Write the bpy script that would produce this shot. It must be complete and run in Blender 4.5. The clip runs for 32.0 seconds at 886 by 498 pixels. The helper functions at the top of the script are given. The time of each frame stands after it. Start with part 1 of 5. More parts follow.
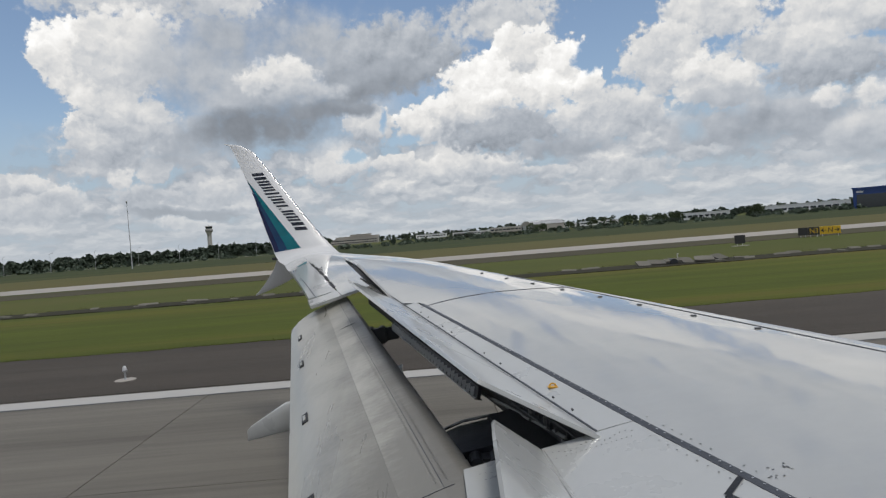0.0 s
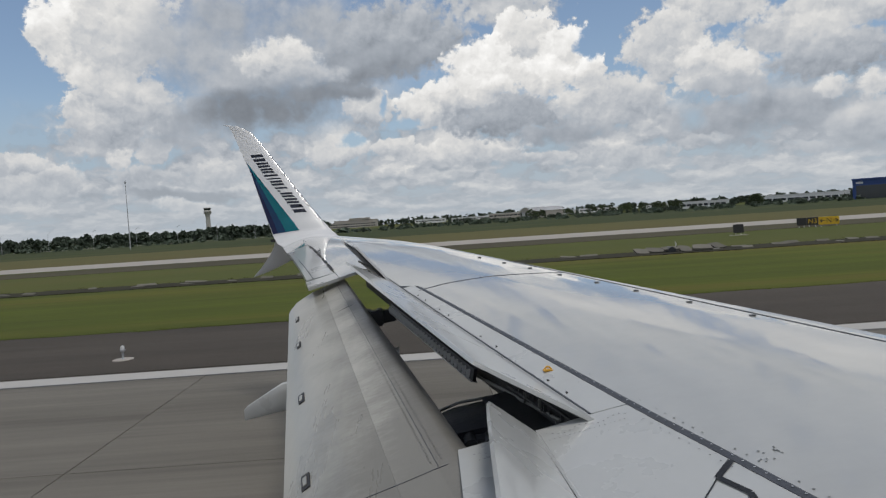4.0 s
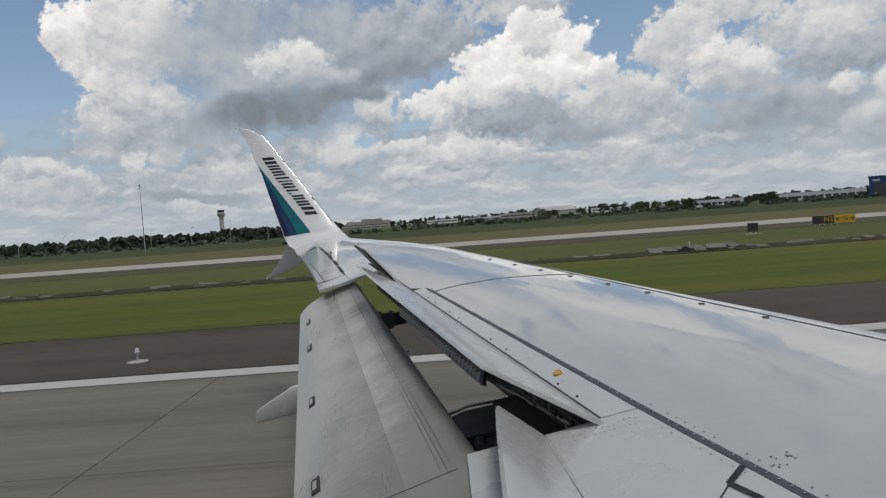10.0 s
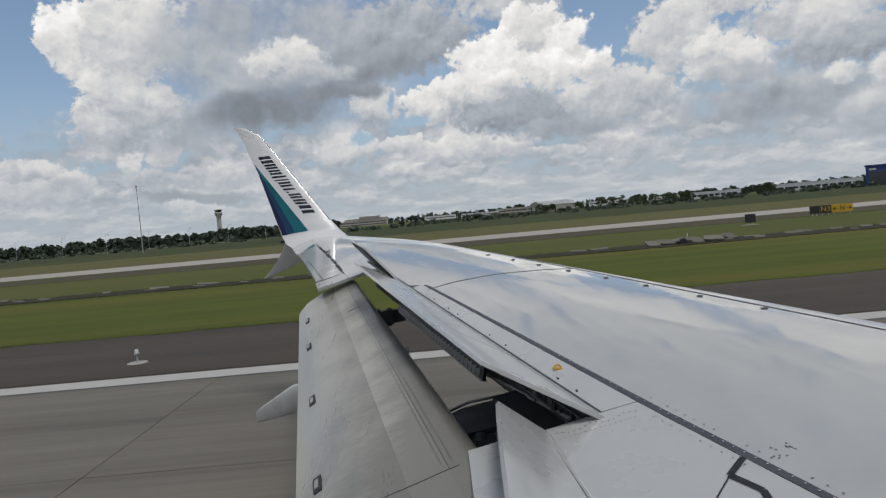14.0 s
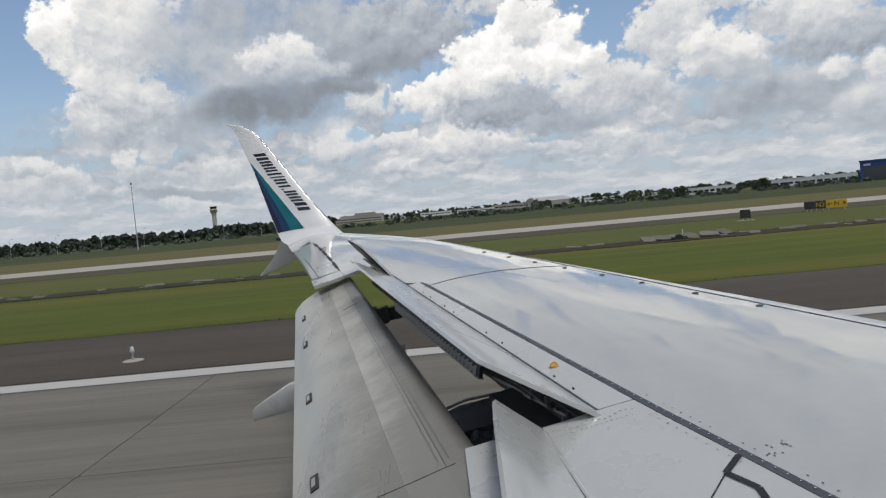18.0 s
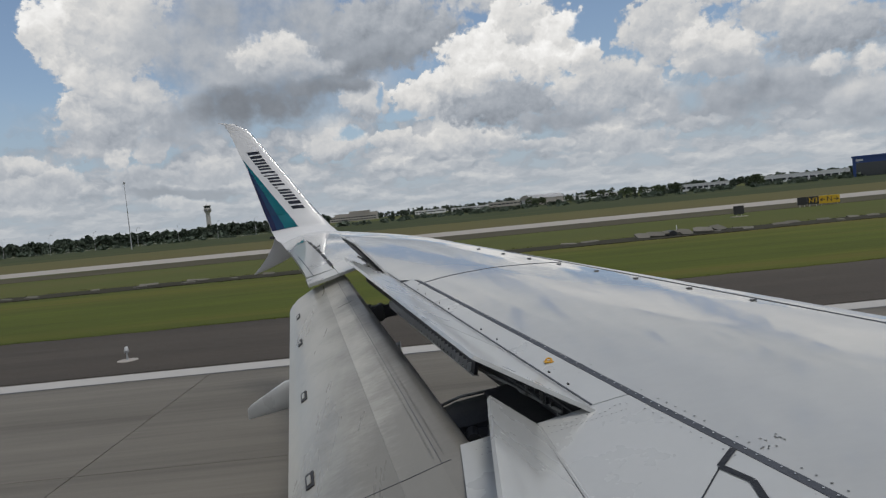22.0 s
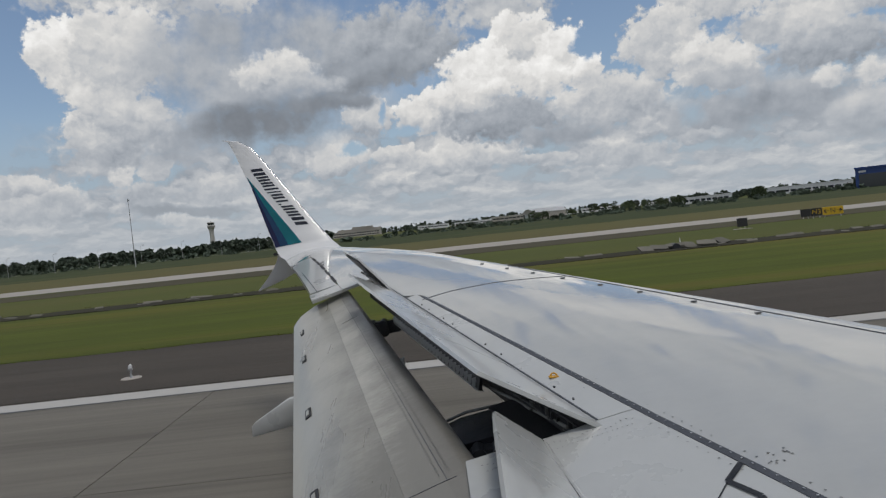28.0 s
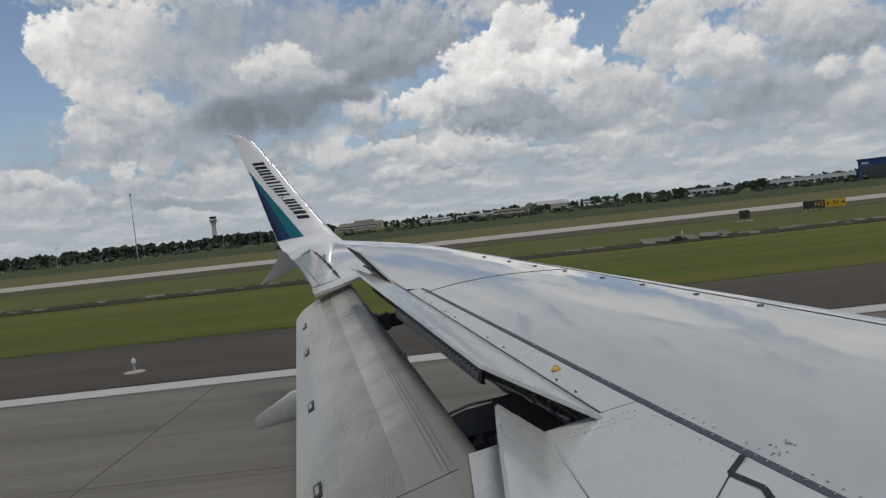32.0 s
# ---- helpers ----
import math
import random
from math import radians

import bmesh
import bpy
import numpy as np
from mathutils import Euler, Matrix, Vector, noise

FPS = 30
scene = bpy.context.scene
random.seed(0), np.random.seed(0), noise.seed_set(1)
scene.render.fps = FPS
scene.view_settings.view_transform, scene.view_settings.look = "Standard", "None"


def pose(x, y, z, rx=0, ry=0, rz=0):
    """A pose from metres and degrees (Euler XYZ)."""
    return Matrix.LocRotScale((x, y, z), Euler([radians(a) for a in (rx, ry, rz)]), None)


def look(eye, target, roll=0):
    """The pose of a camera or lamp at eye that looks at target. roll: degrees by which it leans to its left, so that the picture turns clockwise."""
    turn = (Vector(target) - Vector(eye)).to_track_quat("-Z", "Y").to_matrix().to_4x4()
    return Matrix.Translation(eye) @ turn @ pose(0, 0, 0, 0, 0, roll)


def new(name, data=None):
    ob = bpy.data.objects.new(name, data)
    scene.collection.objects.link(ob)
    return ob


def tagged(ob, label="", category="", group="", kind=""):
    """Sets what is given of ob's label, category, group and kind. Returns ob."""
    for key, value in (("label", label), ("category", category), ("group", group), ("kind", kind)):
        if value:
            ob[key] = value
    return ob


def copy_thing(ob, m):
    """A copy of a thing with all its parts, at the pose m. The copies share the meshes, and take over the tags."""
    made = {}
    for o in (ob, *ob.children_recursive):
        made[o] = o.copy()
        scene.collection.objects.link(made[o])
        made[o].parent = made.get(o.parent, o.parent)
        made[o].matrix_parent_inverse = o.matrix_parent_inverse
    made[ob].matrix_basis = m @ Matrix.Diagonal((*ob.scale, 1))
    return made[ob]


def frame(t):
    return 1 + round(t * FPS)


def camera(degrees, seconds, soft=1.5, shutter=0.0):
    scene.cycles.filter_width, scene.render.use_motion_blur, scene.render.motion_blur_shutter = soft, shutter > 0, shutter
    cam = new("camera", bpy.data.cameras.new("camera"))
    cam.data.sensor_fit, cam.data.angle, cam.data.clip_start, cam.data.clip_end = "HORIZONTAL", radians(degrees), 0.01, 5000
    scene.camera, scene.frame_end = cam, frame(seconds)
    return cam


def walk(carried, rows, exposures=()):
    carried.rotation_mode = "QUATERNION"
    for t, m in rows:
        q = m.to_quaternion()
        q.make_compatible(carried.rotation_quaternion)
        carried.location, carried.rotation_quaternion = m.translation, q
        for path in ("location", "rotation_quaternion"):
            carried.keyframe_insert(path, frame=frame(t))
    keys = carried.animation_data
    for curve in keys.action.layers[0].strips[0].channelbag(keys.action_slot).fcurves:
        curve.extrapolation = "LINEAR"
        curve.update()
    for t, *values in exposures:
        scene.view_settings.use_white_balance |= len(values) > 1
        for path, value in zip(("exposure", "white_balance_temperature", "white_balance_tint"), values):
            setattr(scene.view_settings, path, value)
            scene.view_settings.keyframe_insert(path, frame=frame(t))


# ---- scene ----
# seconds, eye (metres), turn to the left, tilt up and lean (degrees)
ROWS = (
    (0.0, -6.712, 1.799, 3.958, -1.15, -1.15, -4.52),
    (0.5, -6.712, 1.8, 3.952, -0.93, -1.42, -3.78),
    (1.0, -6.707, 1.81, 3.969, -0.77, -1.8, -4.19),
    (1.5, -6.703, 1.787, 3.958, -0.78, -1.85, -3.99),
    (2.0, -6.694, 1.801, 3.956, -0.61, -1.8, -4.09),
    (2.5, -6.7, 1.793, 3.939, -1.14, -1.98, -3.08),
    (3.0, -6.703, 1.781, 3.941, -1.19, -2.13, -3.73),
    (3.5, -6.708, 1.778, 3.94, -1.22, -2.4, -3.71),
    (5.5, -6.707, 1.809, 3.946, -0.65, -1.96, -3.98),
    (6.0, -6.704, 1.796, 3.95, -0.58, -1.67, -4.39),
    (6.5, -6.691, 1.804, 3.952, -0.33, -1.64, -4.21),
    (7.0, -6.686, 1.782, 3.949, -0.32, -1.51, -4.59),
    (7.5, -6.688, 1.796, 3.962, -0.33, -1.79, -4.29),
    (8.0, -6.673, 1.799, 3.954, -0.22, -2.02, -3.86),
    (8.5, -6.688, 1.804, 3.957, 0.06, -2.22, -4.16),
    (9.0, -6.695, 1.793, 3.954, 0.01, -2.11, -4.82),
    (9.5, -6.684, 1.802, 3.949, -0.05, -2.08, -4.4),
    (10.0, -6.68, 1.8, 3.957, -0.16, -2.28, -4.08),
    (10.5, -6.684, 1.826, 3.966, -0.02, -2.16, -4.94),
    (11.0, -6.684, 1.795, 3.962, 0.35, -2.24, -4.76),
    (11.5, -6.684, 1.802, 3.959, 0.31, -2.34, -5.38),
    (12.0, -6.703, 1.792, 3.95, 0.25, -2.2, -4.74),
    (12.5, -6.699, 1.799, 3.953, 0.21, -2.18, -4.83),
    (13.0, -6.7, 1.8, 3.95, -0.0, -1.9, -4.92),
    (13.5, -6.682, 1.808, 3.946, -0.02, -2.06, -5.17),
    (14.0, -6.676, 1.801, 3.962, -0.28, -2.62, -5.02),
    (14.5, -6.681, 1.799, 3.954, -0.53, -2.7, -4.99),
    (16.5, -6.68, 1.8, 3.965, -0.12, -2.77, -5.26),
    (17.0, -6.676, 1.806, 3.961, -0.41, -2.92, -5.21),
    (17.5, -6.679, 1.812, 3.965, -0.48, -3.13, -5.24),
    (18.0, -6.678, 1.803, 3.976, -0.6, -2.96, -5.15),
    (18.5, -6.676, 1.814, 3.97, -0.71, -3.21, -5.36),
    (19.0, -6.67, 1.809, 3.966, -0.66, -3.09, -5.16),
    (19.5, -6.676, 1.81, 3.963, -0.79, -3.18, -5.26),
    (20.0, -6.68, 1.806, 3.964, -0.93, -3.19, -5.37),
    (20.5, -6.676, 1.805, 3.966, -0.86, -3.2, -5.5),
    (21.0, -6.679, 1.807, 3.954, -0.89, -2.92, -5.42),
    (21.5, -6.681, 1.805, 3.96, -0.98, -2.98, -5.24),
    (22.0, -6.675, 1.805, 3.967, -1.02, -3.18, -5.48),
    (22.5, -6.672, 1.812, 3.962, -1.0, -3.13, -5.66),
    (23.0, -6.669, 1.804, 3.965, -1.39, -3.06, -6.07),
    (23.5, -6.674, 1.807, 3.97, -1.88, -2.88, -5.47),
    (24.0, -6.683, 1.816, 3.97, -2.03, -3.28, -5.74),
    (24.5, -6.684, 1.809, 3.966, -2.29, -3.12, -5.56),
    (25.0, -6.679, 1.817, 3.974, -2.06, -3.01, -5.58),
    (25.5, -6.675, 1.814, 3.971, -1.81, -2.67, -5.87),
    (27.5, -6.681, 1.804, 3.964, -1.23, -1.9, -5.8),
    (28.0, -6.676, 1.802, 3.971, -0.87, -1.93, -5.97),
    (28.5, -6.674, 1.807, 3.968, -0.86, -2.0, -6.19),
    (29.0, -6.676, 1.799, 3.969, -0.78, -1.94, -6.31),
    (29.5, -6.675, 1.803, 3.965, -0.79, -1.98, -6.16),
    (30.0, -6.678, 1.805, 3.962, -0.77, -2.1, -6.07),
    (30.5, -6.671, 1.806, 3.975, -0.66, -2.42, -6.23),
    (31.0, -6.683, 1.801, 3.963, -0.82, -2.25, -6.13),
    (31.5, -6.674, 1.804, 3.975, -0.64, -2.38, -6.21),
    (32.0, -6.677, 1.804, 3.971, -0.65, -2.47, -6.16),
)

cam = camera(65.45, 32.0, soft=1.25)


def carried_at(x, y, z, turn, tilt, lean):
    a, b = radians(turn), radians(tilt)
    way = Vector((-math.sin(a) * math.cos(b), math.cos(a) * math.cos(b), math.sin(b)))
    return look((x, y, z), Vector((x, y, z)) + way, lean)


EXPOSURES = ((0, 0.2), (2, 0.12), (3.5, 0.1), (6, 0.06), (14, 0.08), (16.5, 0.26), (18, 0.26), (19.5, 0.12), (21, 0.02), (25, 0.02), (28, -0.02), (32, -0.05))
walk(cam, [(r[0], carried_at(*r[1:])) for r in ROWS], EXPOSURES)

# ---------------------------------------------------------------- world and sun
SUN_TURN, SUN_HEIGHT = 150.0, 72.0      # compass turn from +y towards +x, and elevation
# cumulus banks: azimuth, elevation, half width and half height in degrees, brightness of top and base, softness of the edge
FAR_ROWS = (
    (-30.0, 4.7, 4.2, 1.8, 0.60, 0.40, 0.5),
    (-30.9, 6.0, 2.4, 1.0, 0.62, 0.45, 0.4),
    (-19.8, 3.4, 6.2, 0.7, 0.30, 0.28, 0.9),
    (-18.0, 4.8, 3.8, 0.9, 0.56, 0.42, 0.6),
    (-22.9, 4.8, 2.4, 1.3, 0.52, 0.36, 0.6),
    (-24.0, 6.7, 1.2, 1.6, 0.70, 0.48, 0.4),
    (-21.7, 6.9, 1.5, 1.3, 0.60, 0.44, 0.5),
    (-19.9, 2.6, 2.9, 0.7, 0.60, 0.46, 0.6),
    (-7.6, 6.1, 3.2, 1.4, 0.66, 0.44, 0.4),
    (3.0, 5.5, 5.6, 1.1, 0.68, 0.46, 0.4),
    (-3.0, 5.9, 2.2, 1.0, 0.66, 0.48, 0.4),
    (9.0, 4.5, 2.8, 0.7, 0.55, 0.42, 0.6),
    (16.1, 4.3, 4.8, 1.0, 0.55, 0.38, 0.6),
    (29.2, 3.5, 2.9, 0.6, 0.50, 0.40, 0.7),
)
# above the view, added so the wing's front reflects white cloud
UNSEEN_CLOUDS = (
    (34.0, 19.0, 13.0, 6.0, 0.66, 0.50, 0.5),
    (14.0, 22.0, 12.0, 4.5, 0.68, 0.52, 0.5),
    (-8.0, 25.0, 14.0, 5.0, 0.58, 0.44, 0.6),
)
LEFT_TOWER = (
    (-20.8, 19.9, 11.3, 3.1, 0.60, 0.46, 0.6),
    (-11.4, 13.2, 15.3, 7.8, 0.43, 0.36, 0.9),
    (-19.2, 9.0, 8.1, 3.1, 0.44, 0.36, 0.8),
    (-24.8, 8.8, 4.3, 2.6, 0.60, 0.40, 0.5),
    (-26.2, 9.7, 2.1, 1.3, 0.72, 0.50, 0.3),
    (-26.5, 15.3, 3.5, 2.9, 0.82, 0.60, 0.3),
    (-24.9, 12.6, 3.2, 2.6, 0.74, 0.52, 0.4),
    (-22.9, 15.4, 4.5, 4.3, 0.66, 0.50, 0.6),
    (-23.0, 10.6, 4.5, 2.4, 0.60, 0.42, 0.6),
    (-17.8, 14.2, 6.1, 5.8, 0.45, 0.40, 0.9),
    (-15.8, 16.7, 4.1, 2.7, 0.40, 0.38, 0.9),
)
DARK_BANK = (
    (-13.2, 9.4, 7.9, 2.3, 0.24, 0.22, 0.8),
    (-2.6, 14.9, 7.3, 3.8, 0.46, 0.29, 0.6),
    (-8.4, 16.1, 5.3, 2.8, 0.44, 0.38, 0.8),
    (-4.7, 12.8, 7.2, 1.9, 0.34, 0.27, 0.7),
    (-9.0, 10.7, 5.6, 1.6, 0.27, 0.24, 0.8),
    (-11.8, 13.5, 3.9, 1.8, 0.68, 0.42, 0.6),
    (-9.5, 12.4, 3.7, 1.2, 0.54, 0.36, 0.7),
    (-5.0, 9.3, 2.8, 2.1, 0.62, 0.40, 0.4),
    (-6.2, 10.8, 2.8, 0.9, 0.30, 0.26, 0.8),
)
MIDDLE_TOWER = (
    (6.9, 17.1, 5.8, 2.3, 0.56, 0.44, 0.6),
    (8.4, 13.8, 3.3, 3.3, 0.74, 0.55, 0.3),
    (11.5, 12.8, 2.4, 2.7, 0.82, 0.58, 0.3),
    (13.6, 11.0, 1.5, 1.9, 0.80, 0.55, 0.3),
    (15.1, 8.4, 5.3, 2.5, 0.60, 0.40, 0.5),
    (0.6, 9.3, 4.3, 2.2, 0.74, 0.50, 0.3),
    (5.0, 12.0, 4.3, 2.8, 0.84, 0.58, 0.4),
    (6.5, 8.3, 5.9, 2.5, 0.46, 0.29, 0.5),
    (9.1, 11.1, 3.7, 2.1, 0.82, 0.55, 0.5),
    (3.5, 10.4, 3.8, 1.6, 0.78, 0.50, 0.5),
    (12.9, 8.7, 3.2, 1.8, 0.62, 0.44, 0.6),
    (10.5, 6.3, 5.5, 1.2, 0.40, 0.33, 0.7),
)
RIGHT_BANK = (
    (22.8, 15.1, 4.8, 2.4, 0.68, 0.50, 0.5),
    (31.2, 13.6, 6.4, 2.4, 0.62, 0.46, 0.5),
    (19.3, 12.2, 3.9, 3.1, 0.64, 0.48, 0.4),
    (23.2, 10.1, 4.4, 2.7, 0.68, 0.46, 0.5),
    (24.9, 5.9, 7.8, 2.4, 0.42, 0.32, 0.7),
    (27.6, 7.2, 5.2, 1.7, 0.46, 0.34, 0.7),
    (30.7, 10.1, 5.6, 2.3, 0.52, 0.33, 0.6),
    (33.1, 4.7, 4.0, 2.4, 0.50, 0.38, 0.7),
    (27.9, 12.2, 5.3, 1.7, 0.60, 0.46, 0.6),
    (23.5, 8.6, 3.6, 0.9, 0.46, 0.38, 0.8),
    (30.2, 7.7, 1.7, 1.0, 0.66, 0.48, 0.6),
    (32.7, 7.4, 1.3, 1.0, 0.66, 0.48, 0.6),
    (21.6, 4.8, 2.4, 0.4, 0.54, 0.44, 0.9),
)
# openings of blue: azimuth, elevation, half width, half height, softness
GAPS = (
    (21.0, 6.4, 1.5, 1.5, 1.2),
    (-2.1, 7.9, 2.2, 0.9, 0.6),
    (-3.9, 9.7, 0.5, 1.6, 0.8),
    (-6.4, 6.7, 1.7, 0.8, 0.6),
    (14.0, 13.5, 2.6, 2.1, 0.4),
)


class Nodes:
    """Small helper to wire node trees."""

    def __init__(self, tree, keep=False):
        self.tree = tree
        if not keep:
            self.tree.nodes.clear()

    def add(self, kind, **settings):
        node = self.tree.nodes.new(kind)
        for key, value in settings.items():
            if key == "operation":
                node.operation = value
            elif key == "blend_type":
                node.blend_type = value
            elif key == "data_type":
                node.data_type = value
        return node

    def put(self, socket, value):
        if hasattr(value, "is_linked"):
            self.tree.links.new(value, socket)
        else:
            socket.default_value = value

    def math(self, operation, a, b=0.0, clamp=False):
        node = self.add("ShaderNodeMath", operation=operation)
        node.use_clamp = clamp
        self.put(node.inputs[0], a)
        self.put(node.inputs[1], b)
        return node.outputs[0]

    def vmath(self, operation, a, b):
        node = self.add("ShaderNodeVectorMath", operation=operation)
        self.put(node.inputs[0], a)
        self.put(node.inputs[1], b)
        return node.outputs[0]

    def noise(self, vector, scale, detail=5.0, rough=0.55, distortion=0.0):
        node = self.add("ShaderNodeTexNoise")
        self.put(node.inputs["Vector"], vector)
        node.inputs["Scale"].default_value = scale
        node.inputs["Detail"].default_value = detail
        node.inputs["Roughness"].default_value = rough
        node.inputs["Distortion"].default_value = distortion
        return node.outputs[0]

    def ramp(self, value, low, high, a=0.0, b=1.0):
        node = self.add("ShaderNodeMapRange")
        node.interpolation_type = "SMOOTHSTEP"
        self.put(node.inputs[0], value)
        for i, v in ((1, low), (2, high), (3, a), (4, b)):
            self.put(node.inputs[i], v)
        return node.outputs[0]

    def mix(self, factor, a, b, blend="MIX"):
        node = self.add("ShaderNodeMix", data_type="RGBA", blend_type=blend)
        self.put(node.inputs[0], factor)
        self.put(node.inputs[6], a)
        self.put(node.inputs[7], b)
        return node.outputs[2]

    def grey(self, value, tint=(1, 1, 1)):
        node = self.add("ShaderNodeCombineColor")
        for i in range(3):
            self.put(node.inputs[i], self.math("MULTIPLY", value, tint[i]))
        return node.outputs[0]


def build_world():
    world = bpy.data.worlds.new("sky")
    scene.world = world
    world.use_nodes = True
    n = Nodes(world.node_tree)
    sky = n.add("ShaderNodeTexSky")
    sky.sky_type = "NISHITA"
    sky.sun_disc = False
    sky.sun_elevation = radians(SUN_HEIGHT)
    sky.sun_rotation = radians(SUN_TURN)
    sky.air_density, sky.dust_density = 1.0, 1.6
    blue = n.mix(1.0, sky.outputs[0], (0.108, 0.108, 0.108, 1), "MULTIPLY")
    way = n.add("ShaderNodeTexCoord").outputs["Generated"]
    xyz = n.add("ShaderNodeSeparateXYZ")
    n.put(xyz.inputs[0], way)
    az = n.math("SUBTRACT", n.math("MULTIPLY", n.math("ARCTAN2", xyz.outputs[0], xyz.outputs[1]), 180 / math.pi), 0.7)
    el = n.math("MULTIPLY", n.math("ARCSINE", xyz.outputs[2]), 180 / math.pi)
    flat = n.add("ShaderNodeCombineXYZ")
    n.put(flat.inputs[0], az)
    n.put(flat.inputs[1], el)
    p = flat.outputs[0]

    def colour_noise(vector, scale, detail, rough):
        node = n.add("ShaderNodeTexNoise")
        n.put(node.inputs["Vector"], vector)
        node.inputs["Scale"].default_value = scale
        node.inputs["Detail"].default_value = detail
        node.inputs["Roughness"].default_value = rough
        return n.vmath("SUBTRACT", node.outputs["Color"], (0.5, 0.5, 0.5))

    def puffs(vector, scale, detail, rough=0.5):
        """Round heads, high in the middle of each, with smaller ones on them."""
        node = n.add("ShaderNodeTexVoronoi")
        node.feature = "SMOOTH_F1"
        node.normalize = True
        n.put(node.inputs["Vector"], vector)
        node.inputs["Scale"].default_value = scale
        node.inputs["Detail"].default_value = detail
        node.inputs["Roughness"].default_value = rough
        node.inputs["Smoothness"].default_value = 0.25
        return n.math("SUBTRACT", 0.5, node.outputs["Distance"])

    # heads bent by two sizes of turbulence
    churn = colour_noise(p, 0.16, 3.0, 0.5)
    froth = colour_noise(p, 0.9, 4.5, 0.56)
    q = n.vmath("ADD", p, n.vmath("ADD", n.vmath("MULTIPLY", churn, (3.2, 2.2, 0.0)), n.vmath("MULTIPLY", froth, (1.3, 1.1, 0.0))))
    r = n.vmath("ADD", p, n.vmath("MULTIPLY", froth, (1.6, 1.3, 0.0)))
    heads = puffs(r, 0.42, 3.0, 0.55)
    heads_up = puffs(n.vmath("ADD", r, (-0.18, 0.5, 0.0)), 0.42, 3.0, 0.55)
    small = puffs(r, 1.25, 2.0)
    small_up = puffs(n.vmath("ADD", r, (-0.06, 0.2, 0.0)), 1.25, 2.0)
    grain = n.noise(p, 1.6, 4.0, 0.55)
    swell = n.noise(p, 0.28, 5.0, 0.55)
    swell_up = n.noise(n.vmath("ADD", p, (-0.3, 0.9, 0.0)), 0.28, 5.0, 0.55)
    relief = n.math("ADD", n.math("ADD", n.math("MULTIPLY", n.math("SUBTRACT", heads, heads_up), 0.70), n.math("MULTIPLY", n.math("SUBTRACT", small, small_up), 0.34)),
                    n.math("MULTIPLY", n.math("SUBTRACT", swell, swell_up), 0.75))
    edge = n.math("ADD", n.math("MULTIPLY", n.math("SUBTRACT", heads, 0.12), 1.5), n.math("ADD", n.math("MULTIPLY", n.math("SUBTRACT", small, 0.12), 0.55), n.math("MULTIPLY", n.math("SUBTRACT", grain, 0.5), 1.1)))

    calm = n.math("ADD", n.math("MULTIPLY", n.math("SUBTRACT", swell, 0.5), 1.6), n.math("MULTIPLY", n.math("SUBTRACT", heads, 0.12), 0.5))
    calm_relief = n.math("ADD", n.math("MULTIPLY", n.math("SUBTRACT", swell, swell_up), 0.9), n.math("MULTIPLY", n.math("SUBTRACT", heads, heads_up), 0.22))

    def blend(factor, a, b):
        node = n.add("ShaderNodeMix")
        n.put(node.inputs[0], factor)
        n.put(node.inputs[2], a)
        n.put(node.inputs[3], b)
        return node.outputs[0]

    # low rows of small far clouds, thinner and flatter towards the horizon
    rise = n.math("MULTIPLY", n.math("LOGARITHM", n.math("ADD", n.math("MAXIMUM", el, 0.0), 2.5), math.e), 9.0)
    lane = n.add("ShaderNodeCombineXYZ")
    n.put(lane.inputs[0], az)
    n.put(lane.inputs[1], rise)
    s = n.vmath("ADD", lane.outputs[0], n.vmath("MULTIPLY", colour_noise(lane.outputs[0], 0.8, 5.0, 0.6), (2.2, 1.6, 0.0)))
    row_heads = puffs(s, 0.55, 2.0)
    row_heads_up = puffs(n.vmath("ADD", s, (-0.1, 0.55, 0.0)), 0.55, 2.0)
    row_swell = n.noise(n.vmath("MULTIPLY", s, (0.6, 1.3, 1.0)), 0.30, 5.0, 0.55)
    rows = n.math("ADD", n.math("ADD", 0.43, n.math("MULTIPLY", n.math("SUBTRACT", row_swell, 0.5), 1.1)),
                  n.math("MULTIPLY", n.math("SUBTRACT", row_heads, row_heads_up), 0.5))
    tone = n.math("MINIMUM", n.math("MAXIMUM", rows, 0.30), 0.70)
    thick = n.ramp(n.math("ADD", row_swell, n.math("MULTIPLY", row_heads, 0.35)), 0.42, 0.58, 0.2, 1.0)
    cover = n.math("MULTIPLY", n.ramp(n.math("ADD", el, n.math("MULTIPLY", n.math("SUBTRACT", swell, 0.5), 4.0)), 7.0, 10.5, 1.0, 0.0), thick)
    # broken deck overhead and behind
    high = n.math("MAXIMUM", n.ramp(el, 20.0, 27.0), n.ramp(n.math("ABSOLUTE", az), 36.0, 44.0))
    deck = n.math("MULTIPLY", high, n.ramp(n.math("ADD", swell, n.math("MULTIPLY", heads, 0.3)), 0.37, 0.52))
    deck = n.math("MULTIPLY", deck, n.ramp(el, 26.0, 40.0, 1.0, 0.45))
    tone = blend(deck, tone, n.math("ADD", 0.48, n.math("MULTIPLY", relief, 0.8)))
    cover = n.math("MAXIMUM", cover, deck)

